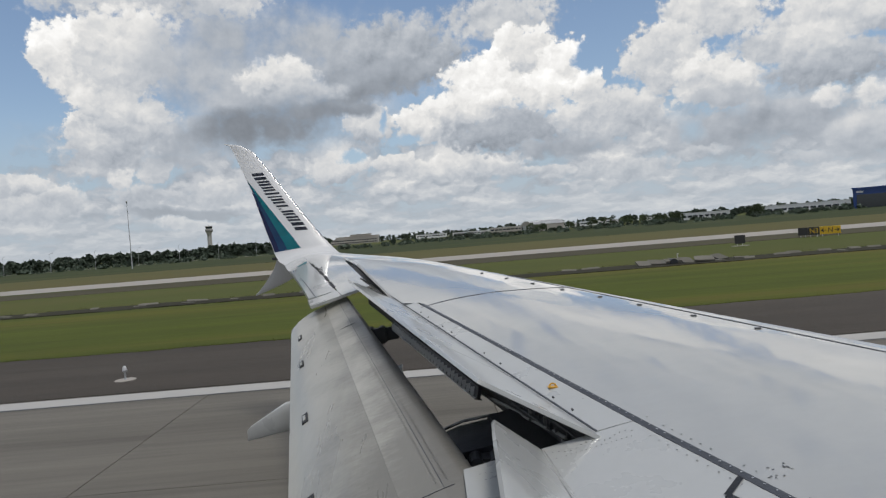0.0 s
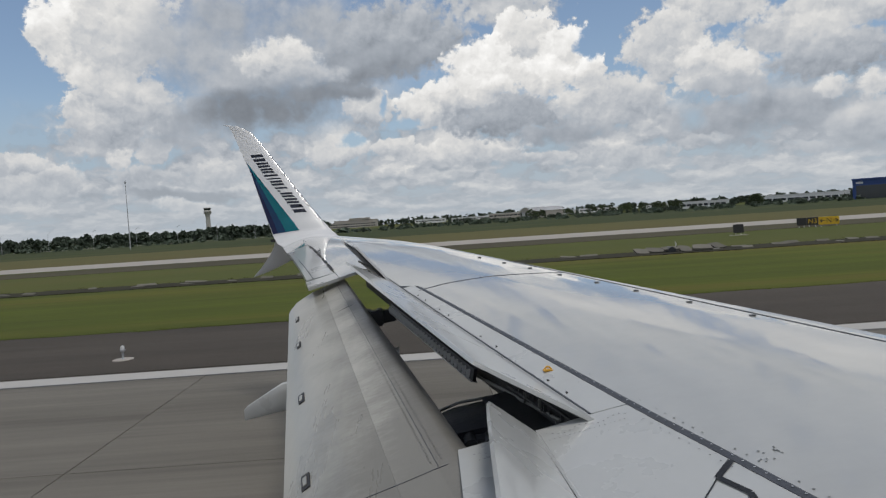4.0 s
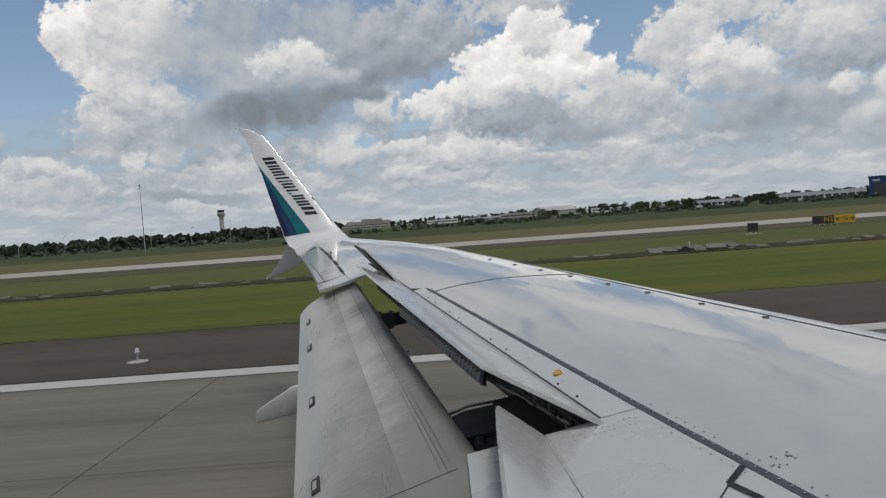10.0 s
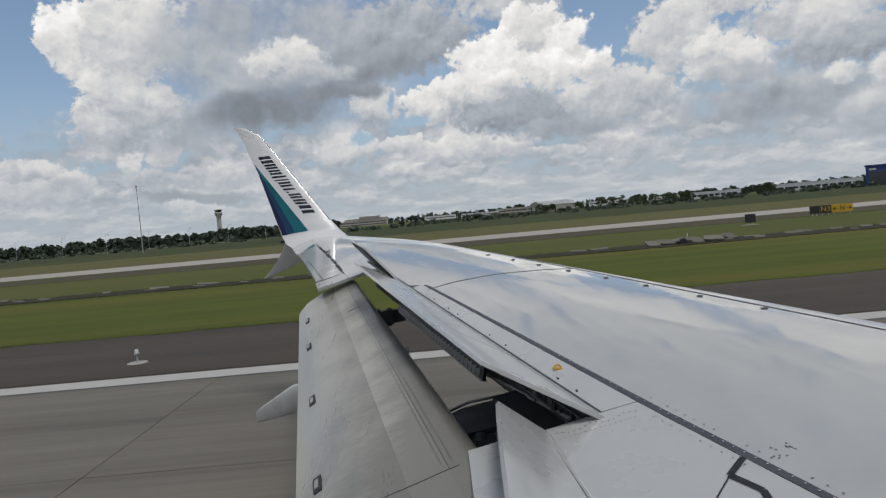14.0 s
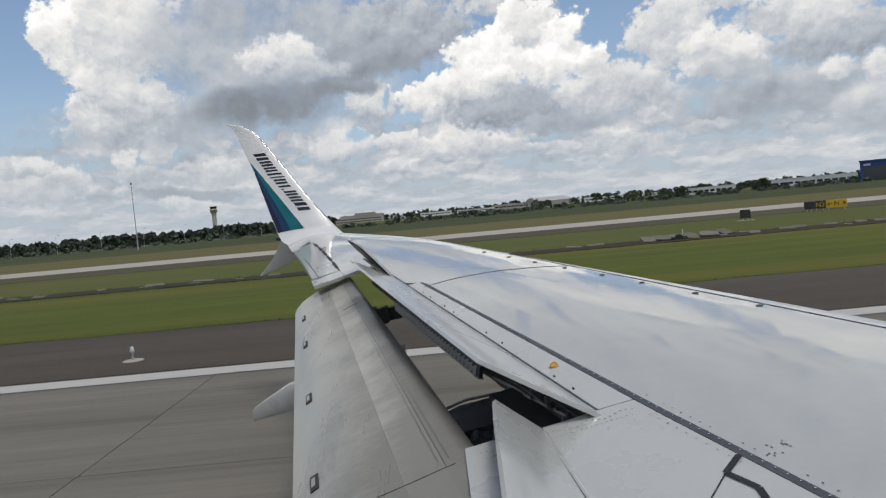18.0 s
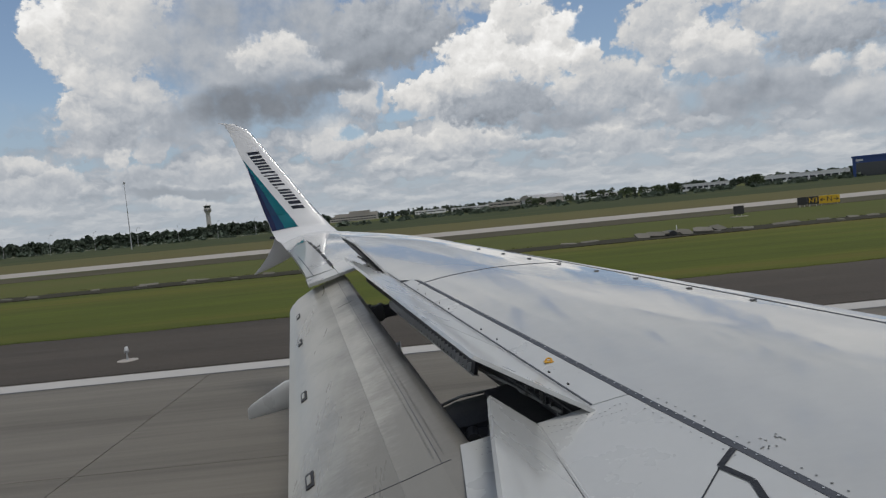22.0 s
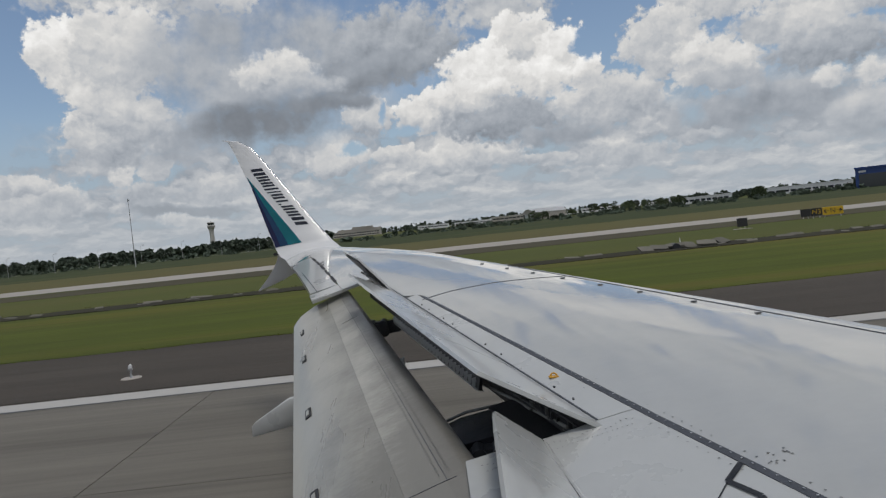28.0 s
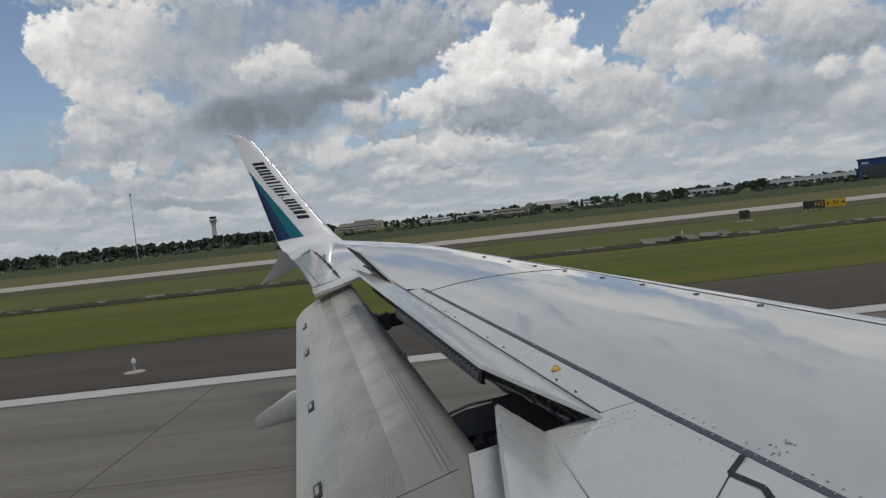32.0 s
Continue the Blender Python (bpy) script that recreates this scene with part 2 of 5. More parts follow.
    def body(spot, u, v, ru, rv, soft, ragged):
        d = n.vmath("MULTIPLY", n.vmath("SUBTRACT", spot, (u, v, 0.0)), (1 / ru, 1 / rv, 0.0))
        dot = n.add("ShaderNodeVectorMath", operation="DOT_PRODUCT")
        n.put(dot.inputs[0], d)
        n.put(dot.inputs[1], d)
        inside = n.math("ADD", n.math("SUBTRACT", 0.8, dot.outputs["Value"]), n.math("MULTIPLY", calm if soft >= 0.7 else edge, ragged))
        return d, n.ramp(inside, 0.0, soft)

    for bank in (FAR_ROWS, UNSEEN_CLOUDS, LEFT_TOWER, DARK_BANK, MIDDLE_TOWER, RIGHT_BANK):
        for u, v, ru, rv, top_tone, base_tone, soft in bank:
            # one cloud after the other, so that few values are held at once
            q = n.vmath("ADD", q, n.math("MULTIPLY", tone, 1e-6))
            d, mask = body(q, u, v, ru, rv, soft, 1.0)
            parts = n.add("ShaderNodeSeparateXYZ")
            n.put(parts.inputs[0], d)
            lit = n.ramp(n.math("ADD", parts.outputs[1], n.math("MULTIPLY", calm, 0.7)), -0.9, 0.8, base_tone, top_tone)
            lit = n.math("ADD", lit, n.math("MULTIPLY", calm_relief if soft >= 0.7 else relief, 0.9 * top_tone))
            tone = blend(mask, tone, n.math("MINIMUM", n.math("MAXIMUM", lit, base_tone * 0.82), 0.92))
            cover = n.math("MAXIMUM", cover, mask)
    for u, v, ru, rv, soft in GAPS:
        q = n.vmath("ADD", q, n.math("MULTIPLY", cover, 1e-6))
        cover = n.math("MULTIPLY", cover, n.math("SUBTRACT", 1.0, body(q, u, v, ru, rv, soft, -0.7)[1]))

    # shaded cloud takes the sky's blue, lit cloud the sun's warmth
    warm = n.ramp(tone, 0.28, 0.72)
    cloud = n.mix(1.0, n.grey(tone), n.mix(warm, (0.90, 0.99, 1.12, 1), (1.01, 1.0, 0.98, 1)), "MULTIPLY")
    blue = n.mix(n.ramp(el, 2.0, 12.0, 0.7, 0.0), blue, (0.36, 0.46, 0.58, 1))
    colour = n.mix(cover, blue, cloud)
    colour = n.mix(n.ramp(el, 0.0, 6.5, 0.55, 0.0), colour, (0.45, 0.49, 0.53, 1))
    back = n.add("ShaderNodeBackground")
    n.put(back.inputs[0], colour)
    back.inputs[1].default_value = 1.0
    out = n.add("ShaderNodeOutputWorld")
    n.put(out.inputs[0], back.outputs[0])


build_world()
sun = new("sun", bpy.data.lights.new("sun", "SUN"))
sun.data.energy, sun.data.angle, sun.data.color = 1.5, radians(14.0), (1.0, 0.95, 0.88)
sun_way = Vector((math.sin(radians(SUN_TURN)) * math.cos(radians(SUN_HEIGHT)),
                  math.cos(radians(SUN_TURN)) * math.cos(radians(SUN_HEIGHT)), math.sin(radians(SUN_HEIGHT))))
sun.matrix_world = look(sun_way * 60.0, (0, 0, 0))


# ---------------------------------------------------------------- materials
def surface(name, colour, rough=0.5, metal=0.0, vary=0.12, scale=4.0, stretch=(1, 1, 1), stain=None, stain_amount=0.3,
            fine=0.0, bump=0.0, coat=0.0, island=0.0, spec=0.5):
    """A painted, mineral or plant surface with variation at two scales, stains, and fine relief."""
    m = bpy.data.materials.new(name)
    m.use_nodes = True
    n = Nodes(m.node_tree)
    place = n.add("ShaderNodeTexCoord").outputs["Object"]
    p = n.vmath("MULTIPLY", place, stretch)
    coarse = n.noise(p, scale, 5.0, 0.6)
    grain = n.noise(p, scale * 9.0, 6.0, 0.65)
    value = n.math("ADD", n.math("MULTIPLY", n.math("SUBTRACT", coarse, 0.5), 2.0 * vary),
                   n.math("MULTIPLY", n.math("SUBTRACT", grain, 0.5), 1.2 * vary))
    if island:
        info = n.add("ShaderNodeObjectInfo")
        value = n.math("ADD", value, n.math("MULTIPLY", n.math("SUBTRACT", info.outputs["Random"], 0.5), island))
        geo = n.add("ShaderNodeNewGeometry")
        value = n.math("ADD", value, n.math("MULTIPLY", n.math("SUBTRACT", geo.outputs["Random Per Island"], 0.5), island))
    gain = n.math("MAXIMUM", n.math("ADD", 1.0, value), 0.05)
    base = n.mix(1.0, (*colour, 1), n.grey(gain), "MULTIPLY")
    if stain:
        where = n.ramp(n.noise(p, scale * 0.45, 7.0, 0.62, 0.4), 0.48, 0.72)
        base = n.mix(n.math("MULTIPLY", where, stain_amount), base, (*stain, 1))
    bsdf = n.add("ShaderNodeBsdfPrincipled")
    n.put(bsdf.inputs["Base Color"], base)
    n.put(bsdf.inputs["Roughness"], n.math("ADD", rough, n.math("MULTIPLY", n.math("SUBTRACT", coarse, 0.5), 0.25 * rough), clamp=True))
    bsdf.inputs["Metallic"].default_value = metal
    bsdf.inputs["Specular IOR Level"].default_value = spec
    bsdf.inputs["Coat Weight"].default_value = coat
    bsdf.inputs["Coat Roughness"].default_value = 0.06
    if bump:
        b = n.add("ShaderNodeBump")
        b.inputs["Strength"].default_value = bump
        b.inputs["Distance"].default_value = 0.02
        n.put(b.inputs["Height"], n.noise(p, fine or scale * 12.0, 4.0, 0.6))
        n.put(bsdf.inputs["Normal"], b.outputs[0])
    out = n.add("ShaderNodeOutputMaterial")
    n.put(out.inputs[0], bsdf.outputs[0])
    return m


WING = surface("grey wing paint", (0.365, 0.374, 0.362), 0.06, vary=0.07, scale=1.4, stretch=(0.6, 1, 1), stain=(0.30, 0.305, 0.29), stain_amount=0.35, fine=1.1, bump=0.012, coat=1.0)
PANEL = surface("grey panel paint", (0.385, 0.398, 0.392), 0.28, vary=0.06, scale=1.8, stain=(0.33, 0.327, 0.305), stain_amount=0.4, fine=1.5, bump=0.015, coat=0.6, island=0.06)
FLAP_PALE = surface("pale patched flap paint", (0.40, 0.392, 0.35), 0.3, vary=0.13, scale=1.6, stretch=(1.9, 0.35, 0.3), stain=(0.24, 0.232, 0.205), stain_amount=0.5, fine=14, bump=0.05, coat=0.1)
FLAP = surface("worn flap paint", (0.335, 0.328, 0.29), 0.28, vary=0.16, scale=1.7, stretch=(2.2, 0.3, 0.3), stain=(0.23, 0.225, 0.20), stain_amount=0.6, fine=14, bump=0.06, coat=0.1)
NOSE = surface("sooty flap nose", (0.36, 0.352, 0.325), 0.4, vary=0.3, scale=2.4, stretch=(0.6, 1.5, 1), stain=(0.15, 0.145, 0.13), stain_amount=0.6, fine=20, bump=0.1)
# soot thickest on the flap's round nose, thinning out in smears behind it
for soiled, reach in ((FLAP_PALE, 0.42), (NOSE, 0.42), (FLAP, 0.62)):
    n = Nodes(soiled.node_tree, True)
    bsdf = next(k for k in soiled.node_tree.nodes if k.type == "BSDF_PRINCIPLED")
    clean = bsdf.inputs["Base Color"].links[0].from_socket
    spot = n.add("ShaderNodeTexCoord").outputs["Object"]
    xyz = n.add("ShaderNodeSeparateXYZ")
    n.put(xyz.inputs[0], spot)
    behind = n.math("SUBTRACT", n.math("SUBTRACT", -6.58, n.math("MULTIPLY", n.math("SUBTRACT", xyz.outputs[1], 6.0), 0.2405)), xyz.outputs[0])
    smear = n.noise(n.vmath("MULTIPLY", spot, (1.0, 1.5, 1.0)), 1.5, 4.0, 0.5, 0.3)
    speck = n.noise(n.vmath("MULTIPLY", spot, (0.6, 1.6, 1.0)), 15.0, 6.0, 0.65)
    soot = n.ramp(n.math("ADD", n.math("SUBTRACT", n.math("DIVIDE", behind, reach), n.ramp(xyz.outputs[1], 5.6, 8.0, 0.9, 0.0)), n.math("ADD", n.math("MULTIPLY", n.math("SUBTRACT", smear, 0.5), 1.7), n.math("MULTIPLY", n.math("SUBTRACT", speck, 0.5), 1.1))), -0.1, 1.3, 0.72, 0.0)
    n.put(bsdf.inputs["Base Color"], n.mix(soot, clean, (0.105, 0.1, 0.086, 1)))
SEALANT = surface("dark grey sealant", (0.045, 0.05, 0.06), 0.45, vary=0.3, scale=8.0, fine=60, bump=0.2)
# near-black stands for the deep shade inside bays, under spoilers and in the pipe
RECESS_SHADE = surface("near-black recess shade", (0.014, 0.016, 0.02), 0.5, vary=0.4, scale=5.0, stain=(0.04, 0.04, 0.04), stain_amount=0.45, fine=30, bump=0.3)
PRIMER = surface("grey green primer", (0.2, 0.205, 0.195), 0.5, vary=0.25, scale=6.0, stain=(0.06, 0.06, 0.055), stain_amount=0.6)
# near-black, shared by the carriages, rollers, brackets and cables
SPAR = surface("near-black spar web", (0.035, 0.038, 0.042), 0.45, vary=0.25, scale=9.0, stain=(0.075, 0.075, 0.07), stain_amount=0.5)
STEEL = surface("bare metal", (0.62, 0.63, 0.64), 0.28, metal=1.0, vary=0.12, scale=7.0)
RIVET = surface("rivet grey", (0.11, 0.115, 0.12), 0.45, vary=0.2, scale=20.0)
RUBBER = surface("black rubber", (0.022, 0.022, 0.024), 0.6, vary=0.2, scale=10.0)
WHITE = surface("white gloss paint", (0.57, 0.58, 0.585), 0.42, vary=0.06, scale=1.6, stain=(0.5, 0.5, 0.49), stain_amount=0.4, coat=0.08)
TEAL = surface("teal gloss paint", (0.012, 0.22, 0.27), 0.22, vary=0.1, scale=2.0, coat=0.3)
BLUE = surface("deep blue gloss paint", (0.018, 0.07, 0.17), 0.22, vary=0.1, scale=2.0, coat=0.3)
NAVY = surface("navy gloss paint", (0.022, 0.03, 0.10), 0.22, vary=0.1, scale=2.0, coat=0.3)
SLATE = surface("dark slate lettering paint", (0.035, 0.04, 0.06), 0.3, vary=0.1, scale=3.0)
YELLOW = surface("chrome yellow paint", (0.55, 0.30, 0.03), 0.4, vary=0.15, scale=12.0)
SIGN_YELLOW = surface("sign yellow", (0.55, 0.35, 0.015), 0.4, vary=0.08, scale=2.0)
SIGN_BLACK = surface("sign black", (0.02, 0.02, 0.022), 0.45, vary=0.15, scale=2.0)
GRASS = surface("airfield grass", (0.072, 0.084, 0.022), 0.9, vary=0.22, scale=0.035, stretch=(0.35, 1.6, 1), stain=(0.12, 0.098, 0.036), stain_amount=0.65, fine=3.0, bump=0.4, spec=0.1)
CLIPPED = surface("clipped green grass", (0.066, 0.082, 0.014), 0.9, vary=0.6, scale=0.14, stretch=(0.14, 2.2, 1), stain=(0.125, 0.098, 0.026), stain_amount=0.85, fine=4.0, bump=0.5, spec=0.1)
DRY = surface("dry tan grass", (0.098, 0.09, 0.036), 0.9, vary=0.2, scale=0.05, stretch=(0.3, 1.8, 1), stain=(0.085, 0.088, 0.032), stain_amount=0.6, fine=3.0, bump=0.4, spec=0.1)
MARSH = surface("dark rough meadow", (0.042, 0.054, 0.023), 0.95, vary=0.35, scale=0.03, stretch=(0.4, 1.3, 1), stain=(0.085, 0.088, 0.032), stain_amount=0.6, fine=1.0, bump=0.5, spec=0.1)
ASPHALT = surface("shoulder asphalt", (0.06, 0.053, 0.045), 0.85, vary=0.4, scale=0.4, stretch=(0.12, 1.4, 1), stain=(0.085, 0.076, 0.063), stain_amount=0.5, fine=40, bump=0.4, spec=0.12)
WORN = surface("worn grassy shoulder", (0.066, 0.06, 0.04), 0.9, vary=0.4, scale=0.12, stretch=(0.12, 1.2, 1), stain=(0.062, 0.074, 0.016), stain_amount=0.8, fine=6, bump=0.4, spec=0.1)
CONCRETE = surface("runway concrete", (0.13, 0.122, 0.105), 0.8, vary=0.5, scale=0.5, stretch=(0.06, 1.5, 1), stain=(0.066, 0.061, 0.052), stain_amount=0.9, fine=45, bump=0.3, island=0.16, spec=0.15)
PALE = surface("pale taxiway concrete", (0.325, 0.305, 0.275), 0.85, vary=0.1, scale=0.06, stretch=(0.3, 1.0, 1), stain=(0.27, 0.25, 0.22), stain_amount=0.4, spec=0.2)
LINE = surface("white line paint", (0.36, 0.352, 0.33), 0.7, vary=0.12, scale=1.2, stain=(0.36, 0.35, 0.33), stain_amount=0.4)
FLUME = surface("weathered flume concrete", (0.135, 0.128, 0.105), 0.85, vary=0.25, scale=0.5, stain=(0.085, 0.08, 0.06), stain_amount=0.8, island=0.4)
MUD = surface("wet ditch soil", (0.038, 0.036, 0.026), 0.95, spec=0.08, vary=0.5, scale=0.25, stretch=(0.4, 1, 1))
# far foliage, lifted and blued in colour to stand for distance haze
LEAF_HAZED = surface("pine and oak foliage with haze in its colour", (0.088, 0.112, 0.085), 0.9, vary=0.3, scale=0.05, island=0.6, spec=0.15)
LEAF_NEAR = surface("broadleaf foliage", (0.085, 0.11, 0.06), 0.9, vary=0.3, scale=0.2, island=0.6, spec=0.15)
BARK = surface("bark", (0.09, 0.075, 0.06), 0.9, vary=0.3, scale=1.5)
TOWER = surface("tower concrete", (0.40, 0.39, 0.37), 0.8, vary=0.08, scale=0.1, stain=(0.3, 0.29, 0.28), stain_amount=0.3)
GLASS = surface("dark building glass", (0.03, 0.036, 0.042), 0.12, vary=0.15, scale=0.3, spec=0.7)
FACADE = surface("beige facade", (0.36, 0.34, 0.31), 0.8, vary=0.1, scale=0.05, stain=(0.27, 0.26, 0.24), stain_amount=0.3)
METALROOF = surface("white metal roof", (0.66, 0.67, 0.68), 0.45, vary=0.08, scale=0.1)
BLUEWALL = surface("blue hangar cladding", (0.02, 0.055, 0.20), 0.5, vary=0.1, scale=0.1)
GALV = surface("galvanised steel", (0.42, 0.43, 0.44), 0.5, metal=0.6, vary=0.12, scale=2.0)
FUSELAGE = surface("white fuselage paint", (0.70, 0.71, 0.72), 0.25, vary=0.05, scale=0.8, coat=0.2)


# ---------------------------------------------------------------- mesh helpers
def part(name, bm, material, parent=None, label="", smooth=False):
    me = bpy.data.meshes.new(name)
    bmesh.ops.recalc_face_normals(bm, faces=bm.faces)
    if smooth:
        for e in bm.edges:
            e.smooth = e.calc_face_angle(3.0) < 0.6
    bm.to_mesh(me)
    bm.free()
    me.materials.append(material)
    if smooth:
        for poly in me.polygons:
            poly.use_smooth = True
    ob = new(name, me)
    if parent is not None:
        ob.parent = parent
    return tagged(ob, label)


def thing(name, label, category, group="", kind="", at=(0, 0, 0)):
    ob = new(name)
    ob.location = at
    return tagged(ob, label, category, group, kind)


def add_box(bm, lo, hi, m=None):
    c = [Vector((x, y, z)) for z in (lo[2], hi[2]) for y in (lo[1], hi[1]) for x in (lo[0], hi[0])]
    v = [bm.verts.new(m @ p if m else p) for p in c]
    for f in ((0, 2, 3, 1), (4, 5, 7, 6), (0, 1, 5, 4), (2, 6, 7, 3), (0, 4, 6, 2), (1, 3, 7, 5)):
        bm.faces.new([v[i] for i in f])
    return bm


def box(lo, hi, m=None, bevel=0.0):
    bm = add_box(bmesh.new(), lo, hi, m)
    if bevel:
        bmesh.ops.bevel(bm, geom=bm.edges[:], offset=bevel, segments=2, affect="EDGES")
    return bm


def add_tube(bm, rings, sides=10, caps=True):
    """A round tapered body through (centre, radius) rings along any way."""
    loops = []
    for i, (c, r) in enumerate(rings):
        a = Vector(rings[max(i - 1, 0)][0])
        b = Vector(rings[min(i + 1, len(rings) - 1)][0])
        q = (b - a).to_track_quat("Z", "Y")
        loops.append([bm.verts.new(Vector(c) + q @ Vector((r * math.cos(2 * math.pi * k / sides), r * math.sin(2 * math.pi * k / sides), 0))) for k in range(sides)])
    for a, b in zip(loops, loops[1:]):
        for k in range(sides):
            bm.faces.new((a[k], a[(k + 1) % sides], b[(k + 1) % sides], b[k]))
    if caps:
        bm.faces.new(loops[0][::-1])
        bm.faces.new(loops[-1])
    return bm


def tube(rings, sides=10):
    return add_tube(bmesh.new(), rings, sides)


def loft(sections, closed=True, caps=True):
    """Skin over sections of equal count."""
    bm = bmesh.new()
    loops = [[bm.verts.new(p) for p in s] for s in sections]
    k = len(loops[0])
    for a, b in zip(loops, loops[1:]):
        for i in range(k if closed else k - 1):
            bm.faces.new((a[i], a[(i + 1) % k], b[(i + 1) % k], b[i]))
    if closed and caps:
        bm.faces.new(loops[0][::-1])
        bm.faces.new(loops[-1])
    return bm


# ---------------------------------------------------------------- the wing's shape
XI = (0.0, 0.02, 0.06, 0.15, 0.3, 0.45, 0.6, 0.75, 0.9, 1.0)
RISE = (-0.08, 0.0, 0.015, 0.03, 0.03, -0.02, -0.13, -0.27, -0.40, -0.47)


# the same profile with its corners rounded
XI_FINE = np.linspace(-0.2, 1.2, 281)
RISE_FINE = np.interp(XI_FINE, XI, RISE)
_round = np.convolve(np.pad(RISE_FINE, 15, mode="edge"), np.hanning(31) / np.hanning(31).sum(), mode="valid")
RISE_FINE = np.where(XI_FINE < 0.05, RISE_FINE, np.where(XI_FINE < 0.12, RISE_FINE + (_round - RISE_FINE) * (XI_FINE - 0.05) / 0.07, _round))


def front(y):
    return -0.5206 * y


def rear(y):
    return -7.3 - 0.2817 * max(y - 5.8, 0.0)


def top(x, y):
    """Height of the upper skin at a place in plan."""
    xi = (front(y) - x) / (front(y) - rear(y))
    out = min(max(y - 12.1, 0.0), 2.4)
    bend = 0.104 * (y - 6.74) - 0.064 * (out * out / 4.8 + max(y - 14.5, 0.0))
    return (2.94 + bend
            + float(np.interp(xi, XI_FINE, RISE_FINE)) * (0.75 + 0.25 * min(max((17 - y) / 11, 0), 1)))


def on_wing(x, y, lift=0.0):
    return Vector((x, y, top(x, y) + lift))


def hinge(y):
    return -5.767 - 0.3186 * (y - 5.85)


def spoiler_rear(y):
    return -6.602 - 0.2773 * (y - 6.026)


def aileron_front(y):
    return -8.086 - 0.2745 * (y - 11.746)


def wing_rear(y):
    return -8.525 - 0.272 * (y - 11.806)


def seal_line(y):
    return -5.514 - 0.3455 * (y - 5.883) if y > 5.883 else -5.514 + 0.328 * (5.883 - y)


def sheet(xa, xb, y0, y1, nx, ny, thick=0.03, lift=0.0, skew=0.0, spread=1.0):
    """A skin panel that follows the wing between two plan lines; thick may be a function of x, y."""
    bm = bmesh.new()
    rows_up, rows_dn = [], []
    for j in range(ny + 1):
        y = y0 + (y1 - y0) * j / ny
        up, dn = [], []
        for i in range(nx + 1):
            k = (i / nx) ** spread
            x = xa(y) + (xb(y) - xa(y)) * k
            yy = y + skew * k
            z = top(x, yy) + lift
            t = thick(x, yy) if callable(thick) else thick
            up.append(bm.verts.new((x, yy, z)))
            dn.append(bm.verts.new((x, yy, z - t)))
        rows_up.append(up)
        rows_dn.append(dn)
    for j in range(ny):
        for i in range(nx):
            bm.faces.new((rows_up[j][i], rows_up[j][i + 1], rows_up[j + 1][i + 1], rows_up[j + 1][i]))
            bm.faces.new((rows_dn[j][i], rows_dn[j + 1][i], rows_dn[j + 1][i + 1], rows_dn[j][i + 1]))
    for j in range(ny):
        for i in (0, nx):
            bm.faces.new((rows_up[j][i], rows_up[j + 1][i], rows_dn[j + 1][i], rows_dn[j][i]))
    for i in range(nx):
        for j in (0, ny):
            bm.faces.new((rows_up[j][i], rows_up[j][i + 1], rows_dn[j][i + 1], rows_dn[j][i]))
    return bm


def belly(x, y):
    xi = (front(y) - x) / (front(y) - rear(y))
    return 0.02 + (front(y) - rear(y)) * 0.13 * math.sqrt(max(min(xi, 1.0), 0.0)) * max(1.0 - xi, 0.0) * 1.5


wing = thing("airliner_wing", "light grey swept airliner wing with raised spoilers and lowered flap", "wing")

# wing box, in front of the seal line and behind it
part("front_skin", sheet(front, lambda y: seal_line(y) + 0.018 if y < 9.9 else hinge(y) + 0.006, 1.5, 11.4, 26, 44, belly, spread=1.5), WING, wing, "glossy light grey upper skin", True)
part("outer_skin", sheet(front, lambda y: aileron_front(y) + 0.012, 11.405, 16.55, 28, 26, lambda x, y: max(belly(x, y) - 0.06, 0.03) if (front(y) - x) / (front(y) - rear(y)) < 0.45 else 0.04, spread=1.3), WING, wing, "glossy light grey outer skin", True)
part("rear_skin", sheet(lambda y: seal_line(y) - 0.012, lambda y: hinge(y) + 0.006, 5.95, 9.9, 4, 24, 0.25), PANEL, wing, "light grey skin strip with fasteners", True)
part("root_skin", sheet(lambda y: seal_line(y) - 0.012, lambda y: -6.13 + 0.24 * (5.94 - y) * 0.45, 1.5, 5.94, 6, 20, 0.12), PANEL, wing, "matt light grey root skin", True)
part("fixed_trailing_panel", sheet(lambda y: -6.16, lambda y: -6.61, 1.5, 5.97, 3, 18, 0.04), PANEL, wing)
part("seal_strip", sheet(lambda y: seal_line(y) + 0.022, lambda y: seal_line(y) - 0.024 + 0.004 * max(y - 6, 0), 1.5, 9.76, 2, 60, 0.03, 0.004), SEALANT, wing, "dark grey sealant strip")


# ---------------------------------------------------------------- spoilers
def turned(bm, y0, y1, degrees):
    a, b = on_wing(hinge(y0), y0), on_wing(hinge(y1), y1)
    m = Matrix.Translation(a) @ Matrix.Rotation(radians(degrees), 4, b - a) @ Matrix.Translation(-a)
    bmesh.ops.transform(bm, matrix=m, verts=bm.verts)
    return bm


